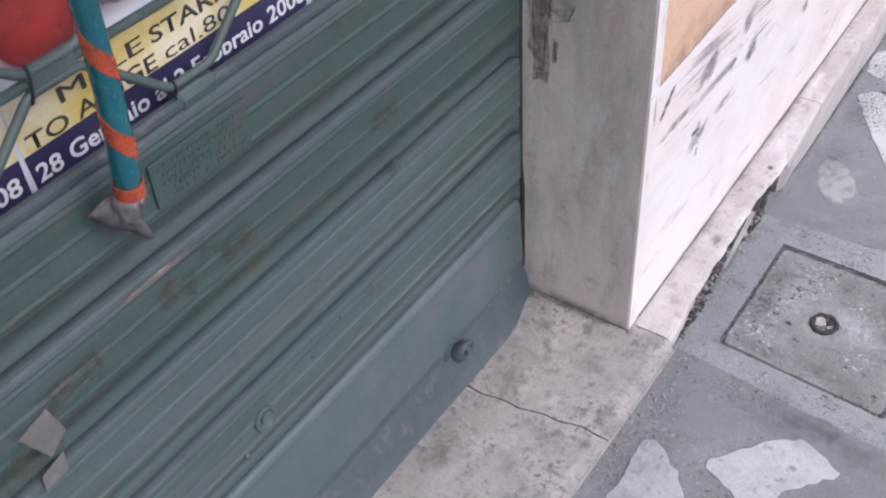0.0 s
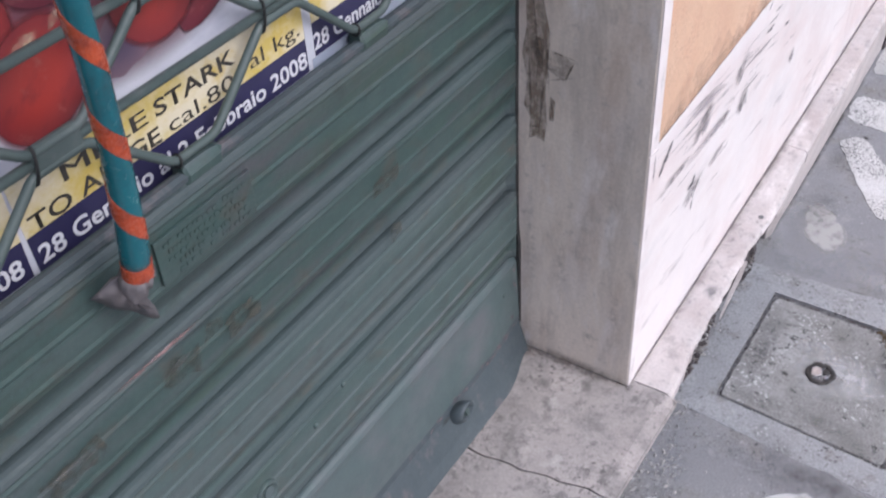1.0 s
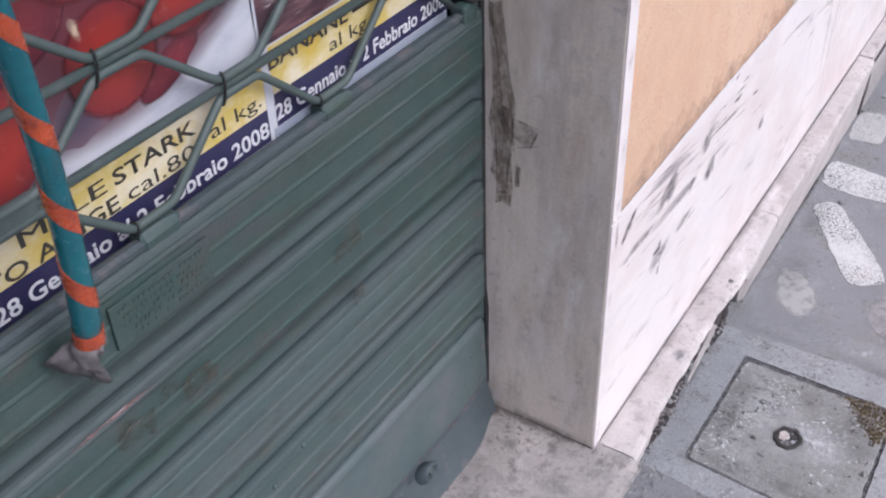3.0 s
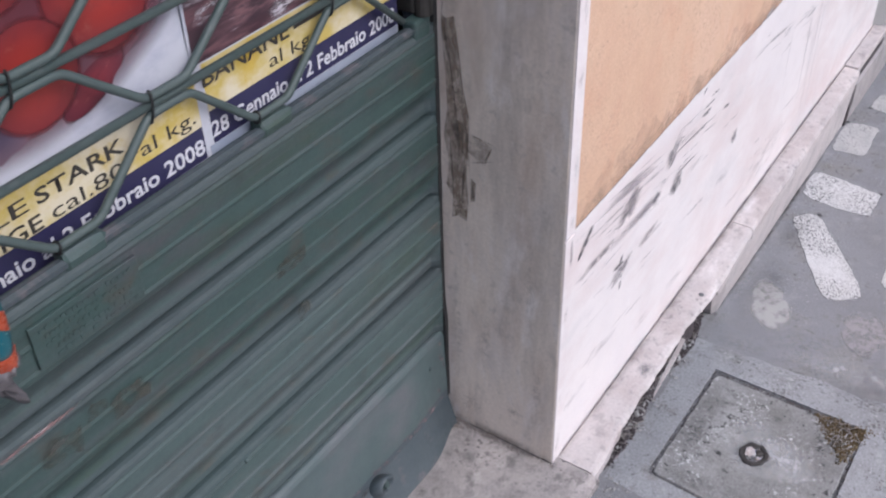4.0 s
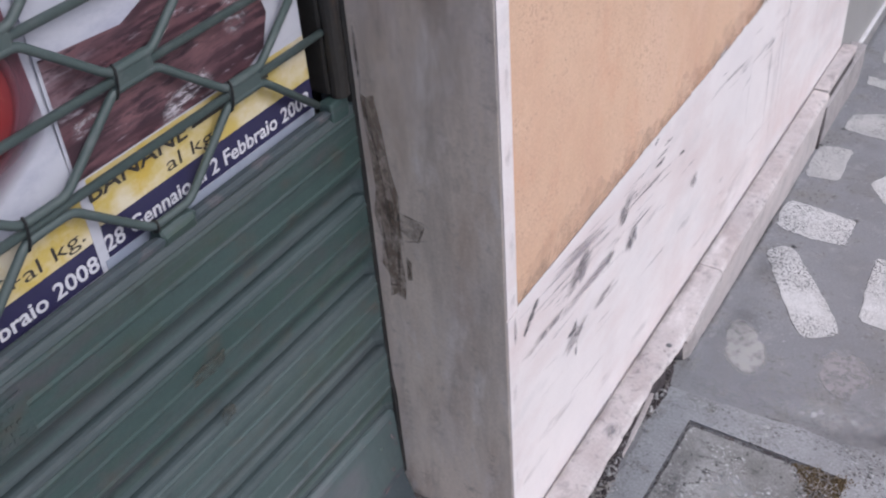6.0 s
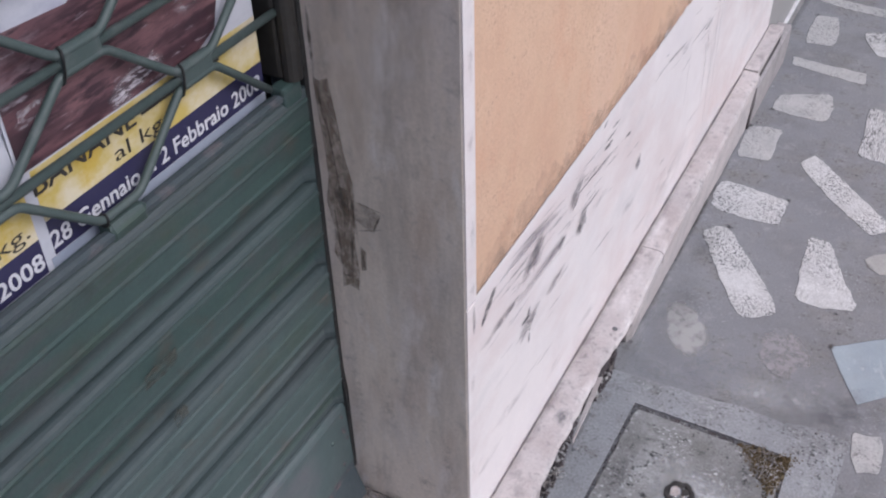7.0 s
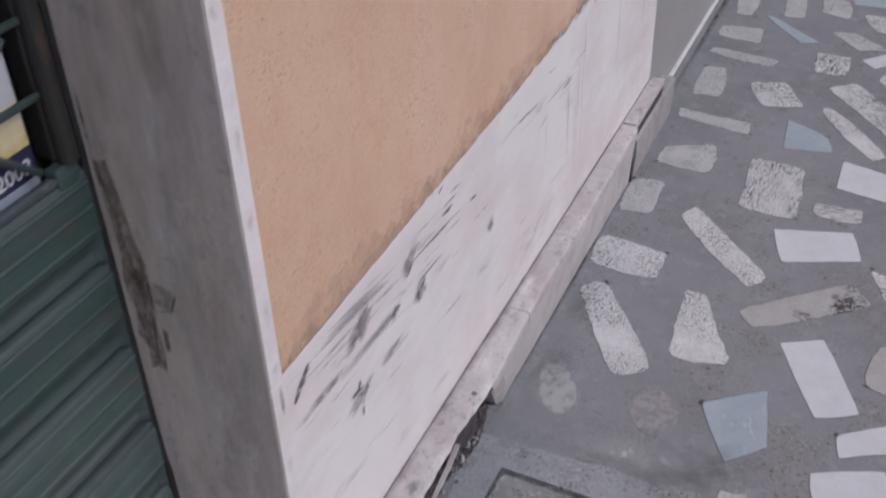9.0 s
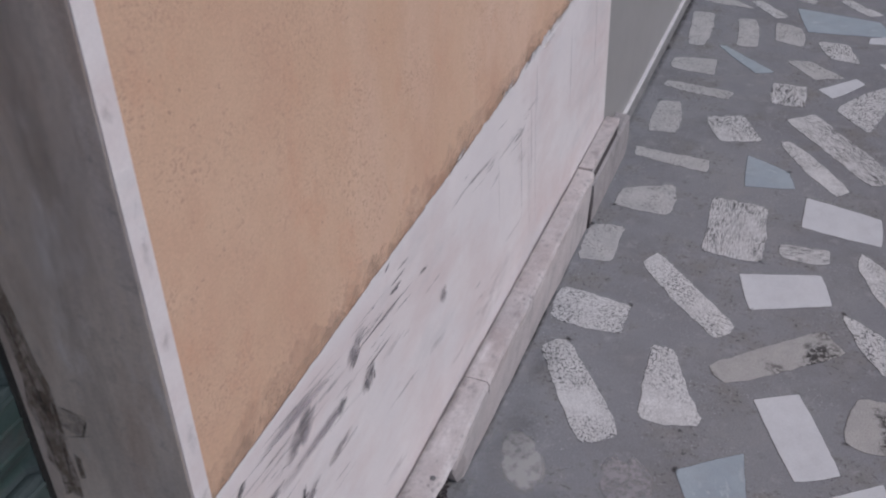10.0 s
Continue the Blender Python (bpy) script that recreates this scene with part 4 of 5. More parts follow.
DATE = "28 Gennaio al 2 Febbraio 2008"
TX = PX + 0.0009
for y0, y1, kind, up in ((-1.09, -0.7255, 0, 0.0), (-0.7245, -0.3605, 1, -0.002), (-0.3595, -0.036, 2, 0.008)):
    ob = poster("poster", y0, y1, up, ("shop poster with a navy date band behind the grille", "shop poster with red apples, yellow caption and navy date band", "shop poster with a brown picture, yellow caption and navy date band")[kind])
    part("date_writing", letters(DATE, y0 + (0.005 if kind == 2 else 0.011), y1 - 0.006, 0.8692 + up, 0.0172, TX, 0.02), WHITE, ob, "white lettering")
    if kind == 1:
        for shift in (0.0, 0.0011):                         # the printing is a little bold
            part("caption_writing", letters("MELE", -0.6675 + shift, -0.5725 + shift, 0.9225, 0.0155, TX + shift * 0.1, 0.0), INK, ob, "black lettering")
        part("caption_writing", letters("STARK", -0.562, -0.459, 0.9225, 0.0155, TX, 0.018), INK, ob, "black lettering")
        part("caption_writing", letters("TO ADIGE", -0.7115, -0.563, 0.8985, 0.0158, TX, 0.014), INK, ob, "black lettering")
        part("caption_writing", letters("cal.80", -0.552, -0.466, 0.8995, 0.0155, TX, 0.0), INK, ob, "black lettering")
        part("caption_writing", letters("+al kg.", -0.463, -0.37, 0.905, 0.0155, TX, 0.0), INK, ob, "black lettering")
        bm = bmesh.new()                                    # the heap of fruit, cut off by the sheet's edges
        ry, rz = 0.262, 0.207
        bm.faces.new([bm.verts.new((0, min(max(math.cos(a), (y0 + 0.554) / ry), (y1 + 0.546) / ry), math.sin(a))) for a in (2 * math.pi * q / 60 for q in range(60))])
        part("printed_backdrop", (bm, Matrix.Translation((PX + 0.00012, -0.55, 1.17)) @ Matrix.Diagonal((1, ry, rz, 1))), HEAP, ob, "printed dark shade between the apples")
        part("printed_shade", blot((PX + 0.00016, -0.572, 1.002), YU, ZU, 0.07, 0.05, 20, 0.15, 27, 40), SHADE, ob, "printed violet shade")
        part("printed_shade", blot((PX + 0.00014, -0.47, 1.0), YU, ZU, 0.09, 0.035, 25, 0.15, 28, 40), PLUM, ob, "printed plum shade")
        for k, (y, z, w, h, m) in enumerate(((-0.427, 1.085, 0.13, 0.15, BLUSH), (-0.44, 1.085, 0.125, 0.14, RED), (-0.61, 1.115, 0.13, 0.11, PLUM), (-0.692, 1.09, 0.06, 0.1, RED), (-0.655, 1.013, 0.118, 0.1, RED), (-0.527, 1.035, 0.11, 0.106, RED), (-0.535, 1.15, 0.12, 0.11, RED),
                                             (-0.67, 1.18, 0.1, 0.11, RED), (-0.44, 1.19, 0.11, 0.12, RED), (-0.58, 1.25, 0.14, 0.12, RED), (-0.48, 1.29, 0.13, 0.12, PLUM))):
            part("printed_fruit", blot((PX + 0.0002 + 0.00006 * k, y, z), YU, ZU, w, h, 10 * k, 0.06, 30 + k, 40), m, ob, "printed red apple")
        for k, (y, z, w, h, turn) in enumerate(((-0.66, 1.045, 0.04, 0.014, 20), (-0.625, 1.052, 0.02, 0.01, 40), (-0.555, 1.075, 0.012, 0.026, 10), (-0.5, 1.045, 0.02, 0.012, 30), (-0.53, 1.19, 0.03, 0.014, 20), (-0.42, 1.12, 0.03, 0.012, 30))):
            part("printed_glint", blot((PX + 0.0009 + 0.00002 * k, y, z), YU, ZU, w, h, turn, 0.5, 60 + k), GLINT, ob, "pale printed glint on an apple")
    elif kind == 2:
        part("caption_writing", letters("BANANE", -0.356, -0.226, 0.9355, 0.0175, TX, 0.016), INK, ob, "black lettering")
        part("caption_bar", box(PX + 0.0006, TX, -0.218, -0.1, 0.94, 0.9505), INK, ob, "black bar of illegible lettering")
        part("caption_writing", letters("al kg.", -0.261, -0.188, 0.9135, 0.0155, TX, 0.0), INK, ob, "black lettering")
        bm = bmesh.new()
        bm.faces.new([bm.verts.new((PX + 0.0003, y, z)) for y, z in ((-0.3622, 0.962), (-0.13, 0.962), (-0.098, 0.975), (-0.085, 1.01), (-0.1, 1.06), (-0.13, 1.1), (-0.2, 1.105), (-0.27, 1.078), (-0.3622, 1.085))])
        part("printed_picture", bm, BROWN, ob, "brown printed picture")
        for k, (y, z, w, h, turn) in enumerate(((-0.335, 1.005, 0.05, 0.03, 10), (-0.215, 0.978, 0.1, 0.028, 14), (-0.13, 1.03, 0.05, 0.05, 40), (-0.25, 1.04, 0.08, 0.014, 20))):
            part("printed_wrinkle", blot((PX + 0.0006 + 0.00002 * k, y, z), YU, ZU, w, h, turn, 0.5, 80 + k), WRINKLE, ob, "pale printed wrinkles")
        part("lower_margin", box(PX + 0.0001, PX + 0.0005, y0, y1, 0.85, 0.8692), MARGIN, ob, "blue-grey lower margin")
    # the sheets hang a little askew, the second one turned towards the grille
    ob.location += Vector(((0, 0, -0.004), (0, 0, -0.004), (0.017, -0.0135, 0.0135))[kind])
    ob.rotation_euler = ((0, 0, 0), (0.047, 0, -0.047), (0, 0, 0))[kind]
    ob.scale.y = (1.0, 0.965, 1.0)[kind]
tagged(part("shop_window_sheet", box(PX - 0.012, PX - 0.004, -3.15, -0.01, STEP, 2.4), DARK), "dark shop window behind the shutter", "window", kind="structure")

# ---- the taped stick leaning on the shutter ----
stick = tagged(empty("taped_stick", (-0.16, -0.69, 0.84)), "teal wooden stick wound with orange tape, hung on the shutter", "stick")
A, AX = Vector((-0.15, -0.6884, 0.869)), Vector((0.2, -0.06, 1.0)).normalized()
S1 = AX.cross(Vector((0, 0, 1))).normalized()
S2 = AX.cross(S1)


def bow(d):
    """The stick's axis, which is a little bowed."""
    z = d / 1.025
    q = min(z, 0.35)
    return A + Vector((0.2 * z, -0.02 * q - 0.25 * q * q - 0.195 * (z - q), z))


def girth(d):
    return 0.0101 + 0.0022 * max(0.0, 1 - d / 0.17)


def on_stick(d, r, a):
    return bow(d) + (girth(d) + r) * (math.cos(a) * S1 + math.sin(a) * S2)


part("shaft", tube([bow(0.03 * i) for i in range(37)], [girth(0.03 * i) for i in range(37)], 18), TEAL, stick, "teal painted shaft", smooth=True)


def winding(d0, d1, wide, turns, start):
    """A band of tape wound round the shaft."""
    bm, n = bmesh.new(), max(int(24 * abs(turns)), 8)
    rows = []
    for i in range(n + 1):
        u = i / n
        a, d = start + 2 * math.pi * turns * u, d0 + (d1 - d0) * u + (0.016 * max(0, u - 0.2) if abs(turns) > 2 else 0)
        rows.append([bm.verts.new(on_stick(d + s * wide / 2, r, a)) for s, r in ((-1, -0.0001), (-1, 0.0006), (1, 0.0006), (1, -0.0001))])
    for p, q in zip(rows, rows[1:]):
        for j in range(3):
            bm.faces.new((p[j], p[j + 1], q[j + 1], q[j]))
    return bm


part("tape", winding(0.009, 0.009, 0.017, 1.0, 0), TAPE, stick, "orange tape")
face, right = Vector((0.75, -0.5, 0.35)), Vector((0.8, 0.6, 0))
mid, aside = math.atan2(face.dot(S2), face.dot(S1)), math.atan2(right.dot(S2), right.dot(S1))
sense = 1 if math.sin(aside - mid) > 0 else -1
LAY = 0.0845          # one turn of the tape along the stick
part("tape", winding(0.024, 1.07, 0.024, -sense * 1.046 / LAY, mid - sense * 2 * math.pi * (0.024 - 0.0725) / LAY), TAPE, stick, "orange tape wound in a spiral")
# the taped foot: a crumpled wedge, drawn out to one side and to a point at the other
low, tip = Vector((SHUT + 0.012, -0.716, 0.85)), Vector((-0.166, -0.671, 0.799))
spread = (tip - low) / 2
foot = []
for i, (u, r) in enumerate(((0.0, 0.0132), (0.1, 0.0152), (0.3, 0.0155), (0.55, 0.0135), (0.8, 0.009), (1.0, 0.0026))):
    c = (A + AX * 0.003).lerp((low + tip) / 2, u)
    w = S1.lerp(spread.normalized(), min(1, u * 1.5)).normalized()
    v = AX.cross(w).normalized()
    half = 0.0132 * (1 - u) + spread.length * u ** 1.5 + 0.0025 * (u > 0)
    foot.append([c + w * (half * math.cos(a) * (1 + 0.1 * noise.noise((3 * math.cos(a), u * 4, 1)))) + v * (r * math.sin(a) * (1 + 0.45 * noise.noise((4 * math.cos(a), 3 * math.sin(a), u * 3)))) - AX * (0.002 * math.sin(5 * a + i)) * u for a in (2 * math.pi * j / 40 for j in range(40))])
part("taped_foot", loft(foot), FOIL, stick, "crumpled grey tape round the foot", smooth=True)

# ---- marks on the wall and jamb ----
XU = (1, 0, 0)
rng = random.Random(11)
DARKMARKS = ((0.066, 0.562, 0.05, 0.02, 38), (0.05, 0.548, 0.016, 0.014, 30), (0.075, 0.575, 0.02, 0.006, 30), (0.454, 0.527, 0.15, 0.0036, -5), (0.432, 0.481, 0.08, 0.0045, -3),
             (0.5, 0.546, 0.04, 0.013, -4), (0.597, 0.508, 0.036, 0.009, -8), (0.53, 0.569, 0.036, 0.007, -6), (0.478, 0.597, 0.018, 0.006, 20), (0.51, 0.558, 0.05, 0.004, -3), (1.016, 0.5, 0.14, 0.0025, -3),
             (1.064, 0.489, 0.06, 0.006, 0), (0.189, 0.434, 0.04, 0.011, -6), (0.202, 0.392, 0.03, 0.01, 87), (0.197, 0.441, 0.024, 0.012, 67), (0.41, 0.531, 0.09, 0.003, -6))
GREYMARKS = ((0.2, 0.582, 0.15, 0.006, -7), (0.25, 0.572, 0.15, 0.005, -7), (0.17, 0.57, 0.16, 0.006, -6), (0.211, 0.535, 0.085, 0.046, 27), (0.367, 0.542, 0.06, 0.034, 30), (0.395, 0.466, 0.046, 0.04, 40), (0.108, 0.503, 0.13, 0.02, -3), (0.14, 0.555, 0.16, 0.007, -6),
             (0.14, 0.543, 0.1, 0.006, -7), (0.672, 0.407, 0.03, 0.034, 20), (0.519, 0.347, 0.085, 0.007, -5), 
             (0.85, 0.535, 0.22, 0.01, -7), (0.197, 0.419, 0.08, 0.03, 13), (0.296, 0.426, 0.07, 0.022, 6), (0.272, 0.542, 0.13, 0.01, -6))
# a long soft streak with a dark head, and torn rims on the two blots
for k, (y, z, w, h, turn, m) in enumerate(((0.235, 0.492, 0.2, 0.02, -2, STREAK), (0.28, 0.489, 0.1, 0.017, -1, STREAK), (0.312, 0.487, 0.034, 0.02, 20, SCUFF), (0.205, 0.572, 0.19, 0.02, -8, STREAK), (0.215, 0.528, 0.035, 0.03, 20, STREAK), (0.403, 0.474, 0.026, 0.008, 25, LINE), (0.386, 0.463, 0.006, 0.03, 10, LINE), (0.409, 0.462, 0.005, 0.022, 0, LINE),
                                          (0.36, 0.528, 0.03, 0.008, 30, LINE), (0.22, 0.552, 0.03, 0.01, 20, PATCH))):
    part("scuff_mark", blot((0.0031 + 0.00003 * k, y, z), YU, ZU, w, h, turn, 0.5, 1000 + k), m, wall, "soft lilac-grey scuff mark")
for marks, mat, far in ((DARKMARKS, SCUFF, 0.0008), (GREYMARKS, GREYMARK, 0.0014)):
    for k, (y, z, w, h, turn) in enumerate(marks):
        part("scuff_mark", blot((far + 0.00003 * k, y, z), YU, ZU, w * 1.15, h * (1.1 if h > 0.024 else 0.85), turn, 0.8 if h > 0.0065 else 0.3, 50 + k), PATCH if mat is GREYMARK and h > 0.019 else LINE if mat is SCUFF and h < 0.0065 else mat, wall, "black scuff mark" if mat is SCUFF else "grey scuff mark")
for k in range(9):
    part("scuff_mark", blot((0.0019 + 0.00002 * k, rng.uniform(0.05, 0.8), rng.uniform(0.3, 0.585)), YU, ZU, rng.uniform(0.08, 0.2), rng.uniform(0.003, 0.006), rng.uniform(-12, -2), 0.3, 90 + k), FAINT, wall, "faint grey scratch")
for k in range(8):
    part("scuff_mark", blot((0.0023 + 0.00002 * k, rng.uniform(0.05, 1.1), rng.uniform(0.2, 0.5)), YU, ZU, rng.uniform(0.06, 0.16), rng.uniform(0.012, 0.03), rng.uniform(-12, 4), 0.4, 290 + k), FAINT, wall, "faint brownish smear")
for k, (y, z, w, h) in enumerate(((1.07, 0.42, 0.012, 0.3), (1.12, 0.36, 0.03, 0.3), (0.9, 0.24, 0.3, 0.09))):
    part("scuff_mark", blot((0.0027 + 0.00002 * k, y, z), YU, ZU, w, h, 3, 0.3, 390 + k), FAINT, wall, "faint brownish smear")



def border_band(y0, y1, low, high, rough, seed, x, steps=420):
    """A flat strip along the plaster's foot with a ragged upper edge."""
    bm, prev = bmesh.new(), None
    for i in range(steps + 1):
        y = y0 + (y1 - y0) * i / steps
        up = high + rough * (0.5 * noise.noise((y * 3.1, seed, 0)) + 0.6 * noise.noise((y * 11, seed, 2)) + 0.5 * noise.noise((y * 45, seed, 5)) + 0.35 * noise.noise((y * 170, seed, 9)))
        pair = bm.verts.new((x, y, WAINSCOT + low)), bm.verts.new((x, y, WAINSCOT + max(up, low + 0.0002)))
        if prev:
            bm.faces.new((prev[0], pair[0], pair[1], prev[1]))
        prev = pair
    return bm


for k, (high, rough, m) in enumerate(((0.042, 0.035, EARTHFILM), (0.022, 0.028, EARTHFILM), (0.03, 0.035, EARTHGRAIN), (0.012, 0.018, EARTHGRAIN))):
    part("plaster_dirt", border_band(0.029, END, 0.001, high, rough, 3.7 * k + 1, -0.0011 + 0.00006 * k), m, wall, "brown dirt on the plaster's lower edge")
part("lime_border", border_band(0.029, 0.62, -0.003, 0.0035, 0.0045, 31, 0.0004), LIMEWASH, wall, "thin ragged border of white lime")
part("lime_border", border_band(1.05, END, 0.002, 0.013, 0.02, 37, 0.0002), LIMEFLAT, wall, "white lime daubed over the plaster's foot")
part("lime_border", border_band(0.62, END, -0.003, 0.0055, 0.011, 33, 0.0004), LIMEWASH, wall, "ragged border of white lime smeared on the plaster")
for k, (y, w, h, turn) in enumerate(((0.75, 0.13, 0.012, 8), (0.98, 0.16, 0.02, 6), (1.13, 0.12, 0.026, 10), (1.27, 0.2, 0.03, 4), (1.45, 0.2, 0.026, -3), (1.62, 0.2, 0.03, 3))):
    part("lime_smear", blot((-0.0005 + 0.00004 * k, y, WAINSCOT + 0.004), YU, ZU, w, h, turn, 0.7, 760 + k), LIMEFILM, wall, "thin white lime smear on the plaster")
for k, (y, z, w, h) in enumerate(((0.97, 0.622, 0.014, 0.01), (0.99, 0.613, 0.02, 0.007), (1.1, 0.628, 0.012, 0.008), (0.86, 0.616, 0.012, 0.008), (0.82, 0.63, 0.008, 0.006), (1.31, 0.7, 0.012, 0.005))):
    part("plaster_dirt", blot((0.0007 + 0.00003 * k, y, z), YU, ZU, w, h, 30, 0.7, 790 + k), GRIMESHADE, wall, "dark spot on the plaster")
# hair-thin scratches, in bunches
for k in range(74):
    y, z = ((rng.gauss(0.17, 0.09), rng.gauss(0.53, 0.04)) if k < 34 else (rng.gauss(0.46, 0.06), rng.gauss(0.52, 0.03)) if k < 48 else (rng.gauss(0.98, 0.13), rng.gauss(0.53, 0.03)) if k < 64 else (rng.uniform(0.1, 1.1), rng.uniform(0.25, 0.5)))
    long = rng.uniform(0.03, 0.11)
    if y - long / 2 < 0.035 or z > WAINSCOT - 0.012:
        continue
    part("scratch", blot((0.003 + 0.00001 * k, y, z), YU, ZU, long, rng.uniform(0.0012, 0.003), rng.gauss(-5, 3), 0.2, 800 + k, 14), HAIRLINE, wall, "hair-thin grey scratch")
# runs down the slab and its joint
for k, (y, z0, z1, w) in enumerate(((1.156, 0.2, 0.6, 0.0022), (1.16, 0.46, 0.6, 0.004), (1.13, 0.3, 0.56, 0.003), (1.07, 0.3, 0.5, 0.004), (0.94, 0.36, 0.52, 0.0025), (1.4, 0.35, 0.58, 0.004), (1.6, 0.35, 0.58, 0.004))):
    part("run_stain", blot((0.0035 + 0.00002 * k, y, (z0 + z1) / 2), YU, ZU, w * 1.6, z1 - z0, 2, 0.25, 880 + k), RUNSTAIN, wall, "faint grey-pink run stain")
for k in range(9):
    part("edge_stain", blot((0.0025 + 0.00003 * k, 0.013 + rng.uniform(-0.004, 0.004), 0.2 + 0.13 * k + rng.uniform(-0.04, 0.04)), YU, ZU, rng.uniform(0.012, 0.022), rng.uniform(0.03, 0.11), rng.uniform(-6, 6), 0.6, 700 + k), EDGEDIRT, jamb, "grey stain on the edge")
part("dirt_line", blot((0.0026, 0.018, 0.575), YU, ZU, 0.01, 0.05, 0, 0.4, 77), PATCH, jamb, "dark dirt in the joint")
def torn(points, k):
    """A flat torn piece of tape on the jamb's face."""
    bm = bmesh.new()
    bm.faces.new([bm.verts.new((x, -0.0006 - 0.00006 * k, z)) for x, z in points])
    return part("tape_residue", bm, GLUE, jamb, "brown residue of old tape")


torn(((-0.189, 0.885), (-0.181, 0.88), (-0.169, 0.886), (-0.162, 0.84), (-0.157, 0.79), (-0.148, 0.748), (-0.148, 0.73), (-0.151, 0.69), (-0.153, 0.65), (-0.15, 0.61), (-0.154, 0.578), (-0.168, 0.583), (-0.178, 0.576), (-0.176, 0.612), (-0.186, 0.63), (-0.181, 0.67), (-0.189, 0.71), (-0.182, 0.75), (-0.184, 0.8), (-0.187, 0.84)), 0)
torn(((-0.17, 0.74), (-0.156, 0.735), (-0.157, 0.69), (-0.168, 0.66), (-0.166, 0.7)), 1)
torn(((-0.152, 0.722), (-0.133, 0.722), (-0.112, 0.713), (-0.117, 0.697), (-0.123, 0.682), (-0.138, 0.688), (-0.152, 0.695)), 2).data.materials[0] = THINGLUE
torn(((-0.146, 0.655), (-0.138, 0.648), (-0.139, 0.618), (-0.147, 0.614)), 3)
for k, (x, z, w, h, turn) in enumerate(((-0.151, 0.705, 0.004, 0.1, 4), (-0.172, 0.79, 0.003, 0.16, 6), (-0.158, 0.64, 0.004, 0.09, -4), (-0.176, 0.66, 0.003, 0.12, 2), (-0.118, 0.7, 0.003, 0.034, -24),
                                       (-0.131, 0.721, 0.04, 0.003, -8), (-0.128, 0.686, 0.036, 0.003, 20), (-0.142, 0.632, 0.003, 0.04, 3), (-0.166, 0.6, 0.018, 0.004, 12), (-0.181, 0.85, 0.004, 0.07, 8), (-0.166, 0.72, 0.012, 0.05, 14), (-0.186, 0.93, 0.005, 0.1, 0))):
    part("tape_edge", blot((x, -0.0015 - 0.00002 * k, z), XU, ZU, w * 1.3, h, turn, 0.4, 940 + k), CRUST, jamb, "dark dirt along the edge of old tape")
for k, (x, z, w, h) in enumerate(((-0.07, 0.24, 0.03, 0.06), (-0.15, 0.22, 0.06, 0.05), (-0.03, 0.3, 0.02, 0.16), (-0.12, 0.36, 0.03, 0.16), (-0.172, 0.4, 0.02, 0.24), (-0.05, 0.52, 0.02, 0.2))):
    part("run_stain", blot((x, -0.0018 - 0.00002 * k, z), XU, ZU, w, h, 2, 0.5, 960 + k), FAINT, jamb, "faint brown run stain")
# brown-grey blots that paint the jamb's dimming towards its top
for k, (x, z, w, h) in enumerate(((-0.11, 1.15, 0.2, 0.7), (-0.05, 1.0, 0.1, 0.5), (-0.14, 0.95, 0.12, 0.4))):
    part("soot_stain", blot((x, -0.0011 - 0.00006 * k, z), XU, ZU, w, h, 3 * k, 0.3, 125 + k), JAMBSHADE, jamb, "brown-grey shade painted on the upper jamb")
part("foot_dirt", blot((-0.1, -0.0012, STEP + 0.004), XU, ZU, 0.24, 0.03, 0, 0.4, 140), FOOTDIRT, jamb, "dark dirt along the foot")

# ---- manhole ----
manhole = tagged(empty("manhole_collar", (0.238, 0.355, 0)), "rough cement collar round the manhole, with a dark gap", "pavement", kind="structure")
lid = tagged(empty("manhole_cover", (0.231, 0.347, 0.0013)), "square worn concrete manhole cover with a shiny steel bolt", "manhole cover")
MX0, MX1, MY0, MY1 = 0.086, 0.374, 0.196, 0.498
ring_o = [(0.028, 0.15), (0.46, 0.118), (0.46, 0.59), (0.016, 0.565)]
ring_i = [(MX0, MY0), (MX1 + 0.009, MY0 - 0.016), (MX1, MY1), (MX0, MY1)]


def askew(x, y):
    """The hole is a little out of square at one corner."""
    u, v = (x - MX0) / (MX1 - MX0), 1 - (y - MY0) / (MY1 - MY0)
    return x + 0.009 * u * v, y - 0.016 * u * v


for i in range(4):
    (ax, ay), (bx, by), (qx, qy), (dx, dy) = ring_o[i], ring_o[(i + 1) % 4], ring_i[(i + 1) % 4], ring_i[i]
    rings = []
    for j in range(31):
        u = j / 30
        ox, oy, ix, iy = ax + (bx - ax) * u, ay + (by - ay) * u, dx + (qx - dx) * u, dy + (qy - dy) * u
        wob, bite = (0.009 * noise.noise((ox * 14, oy * 14, 1)) + 0.004 * noise.noise((ox * 60, oy * 60, 4))) * math.sin(math.pi * u) ** 0.3, 0.0016 * noise.noise((ix * 90, iy * 90, 2))
        away = Vector((ox - ix, oy - iy)).normalized()
        o, p = Vector((ox, oy)) + away * wob, Vector((ix, iy)) + away * bite
        rings.append([(*o, 0.0), (*o, 0.0006), (*o.lerp(p, 0.5), 0.0035), (*p, 0.0056), (*p, 0.0)])
    part("collar_strip", loft(rings), CEMENT, manhole, "rough cement collar")
bm = box(MX0, MX1, MY0, MY1, 0.0005, 0.0012)
for v in bm.verts:
    v.co.x, v.co.y = askew(v.co.x, v.co.y)
part("gap", bm, SOILSHADE, manhole, "dark gap round the cover")


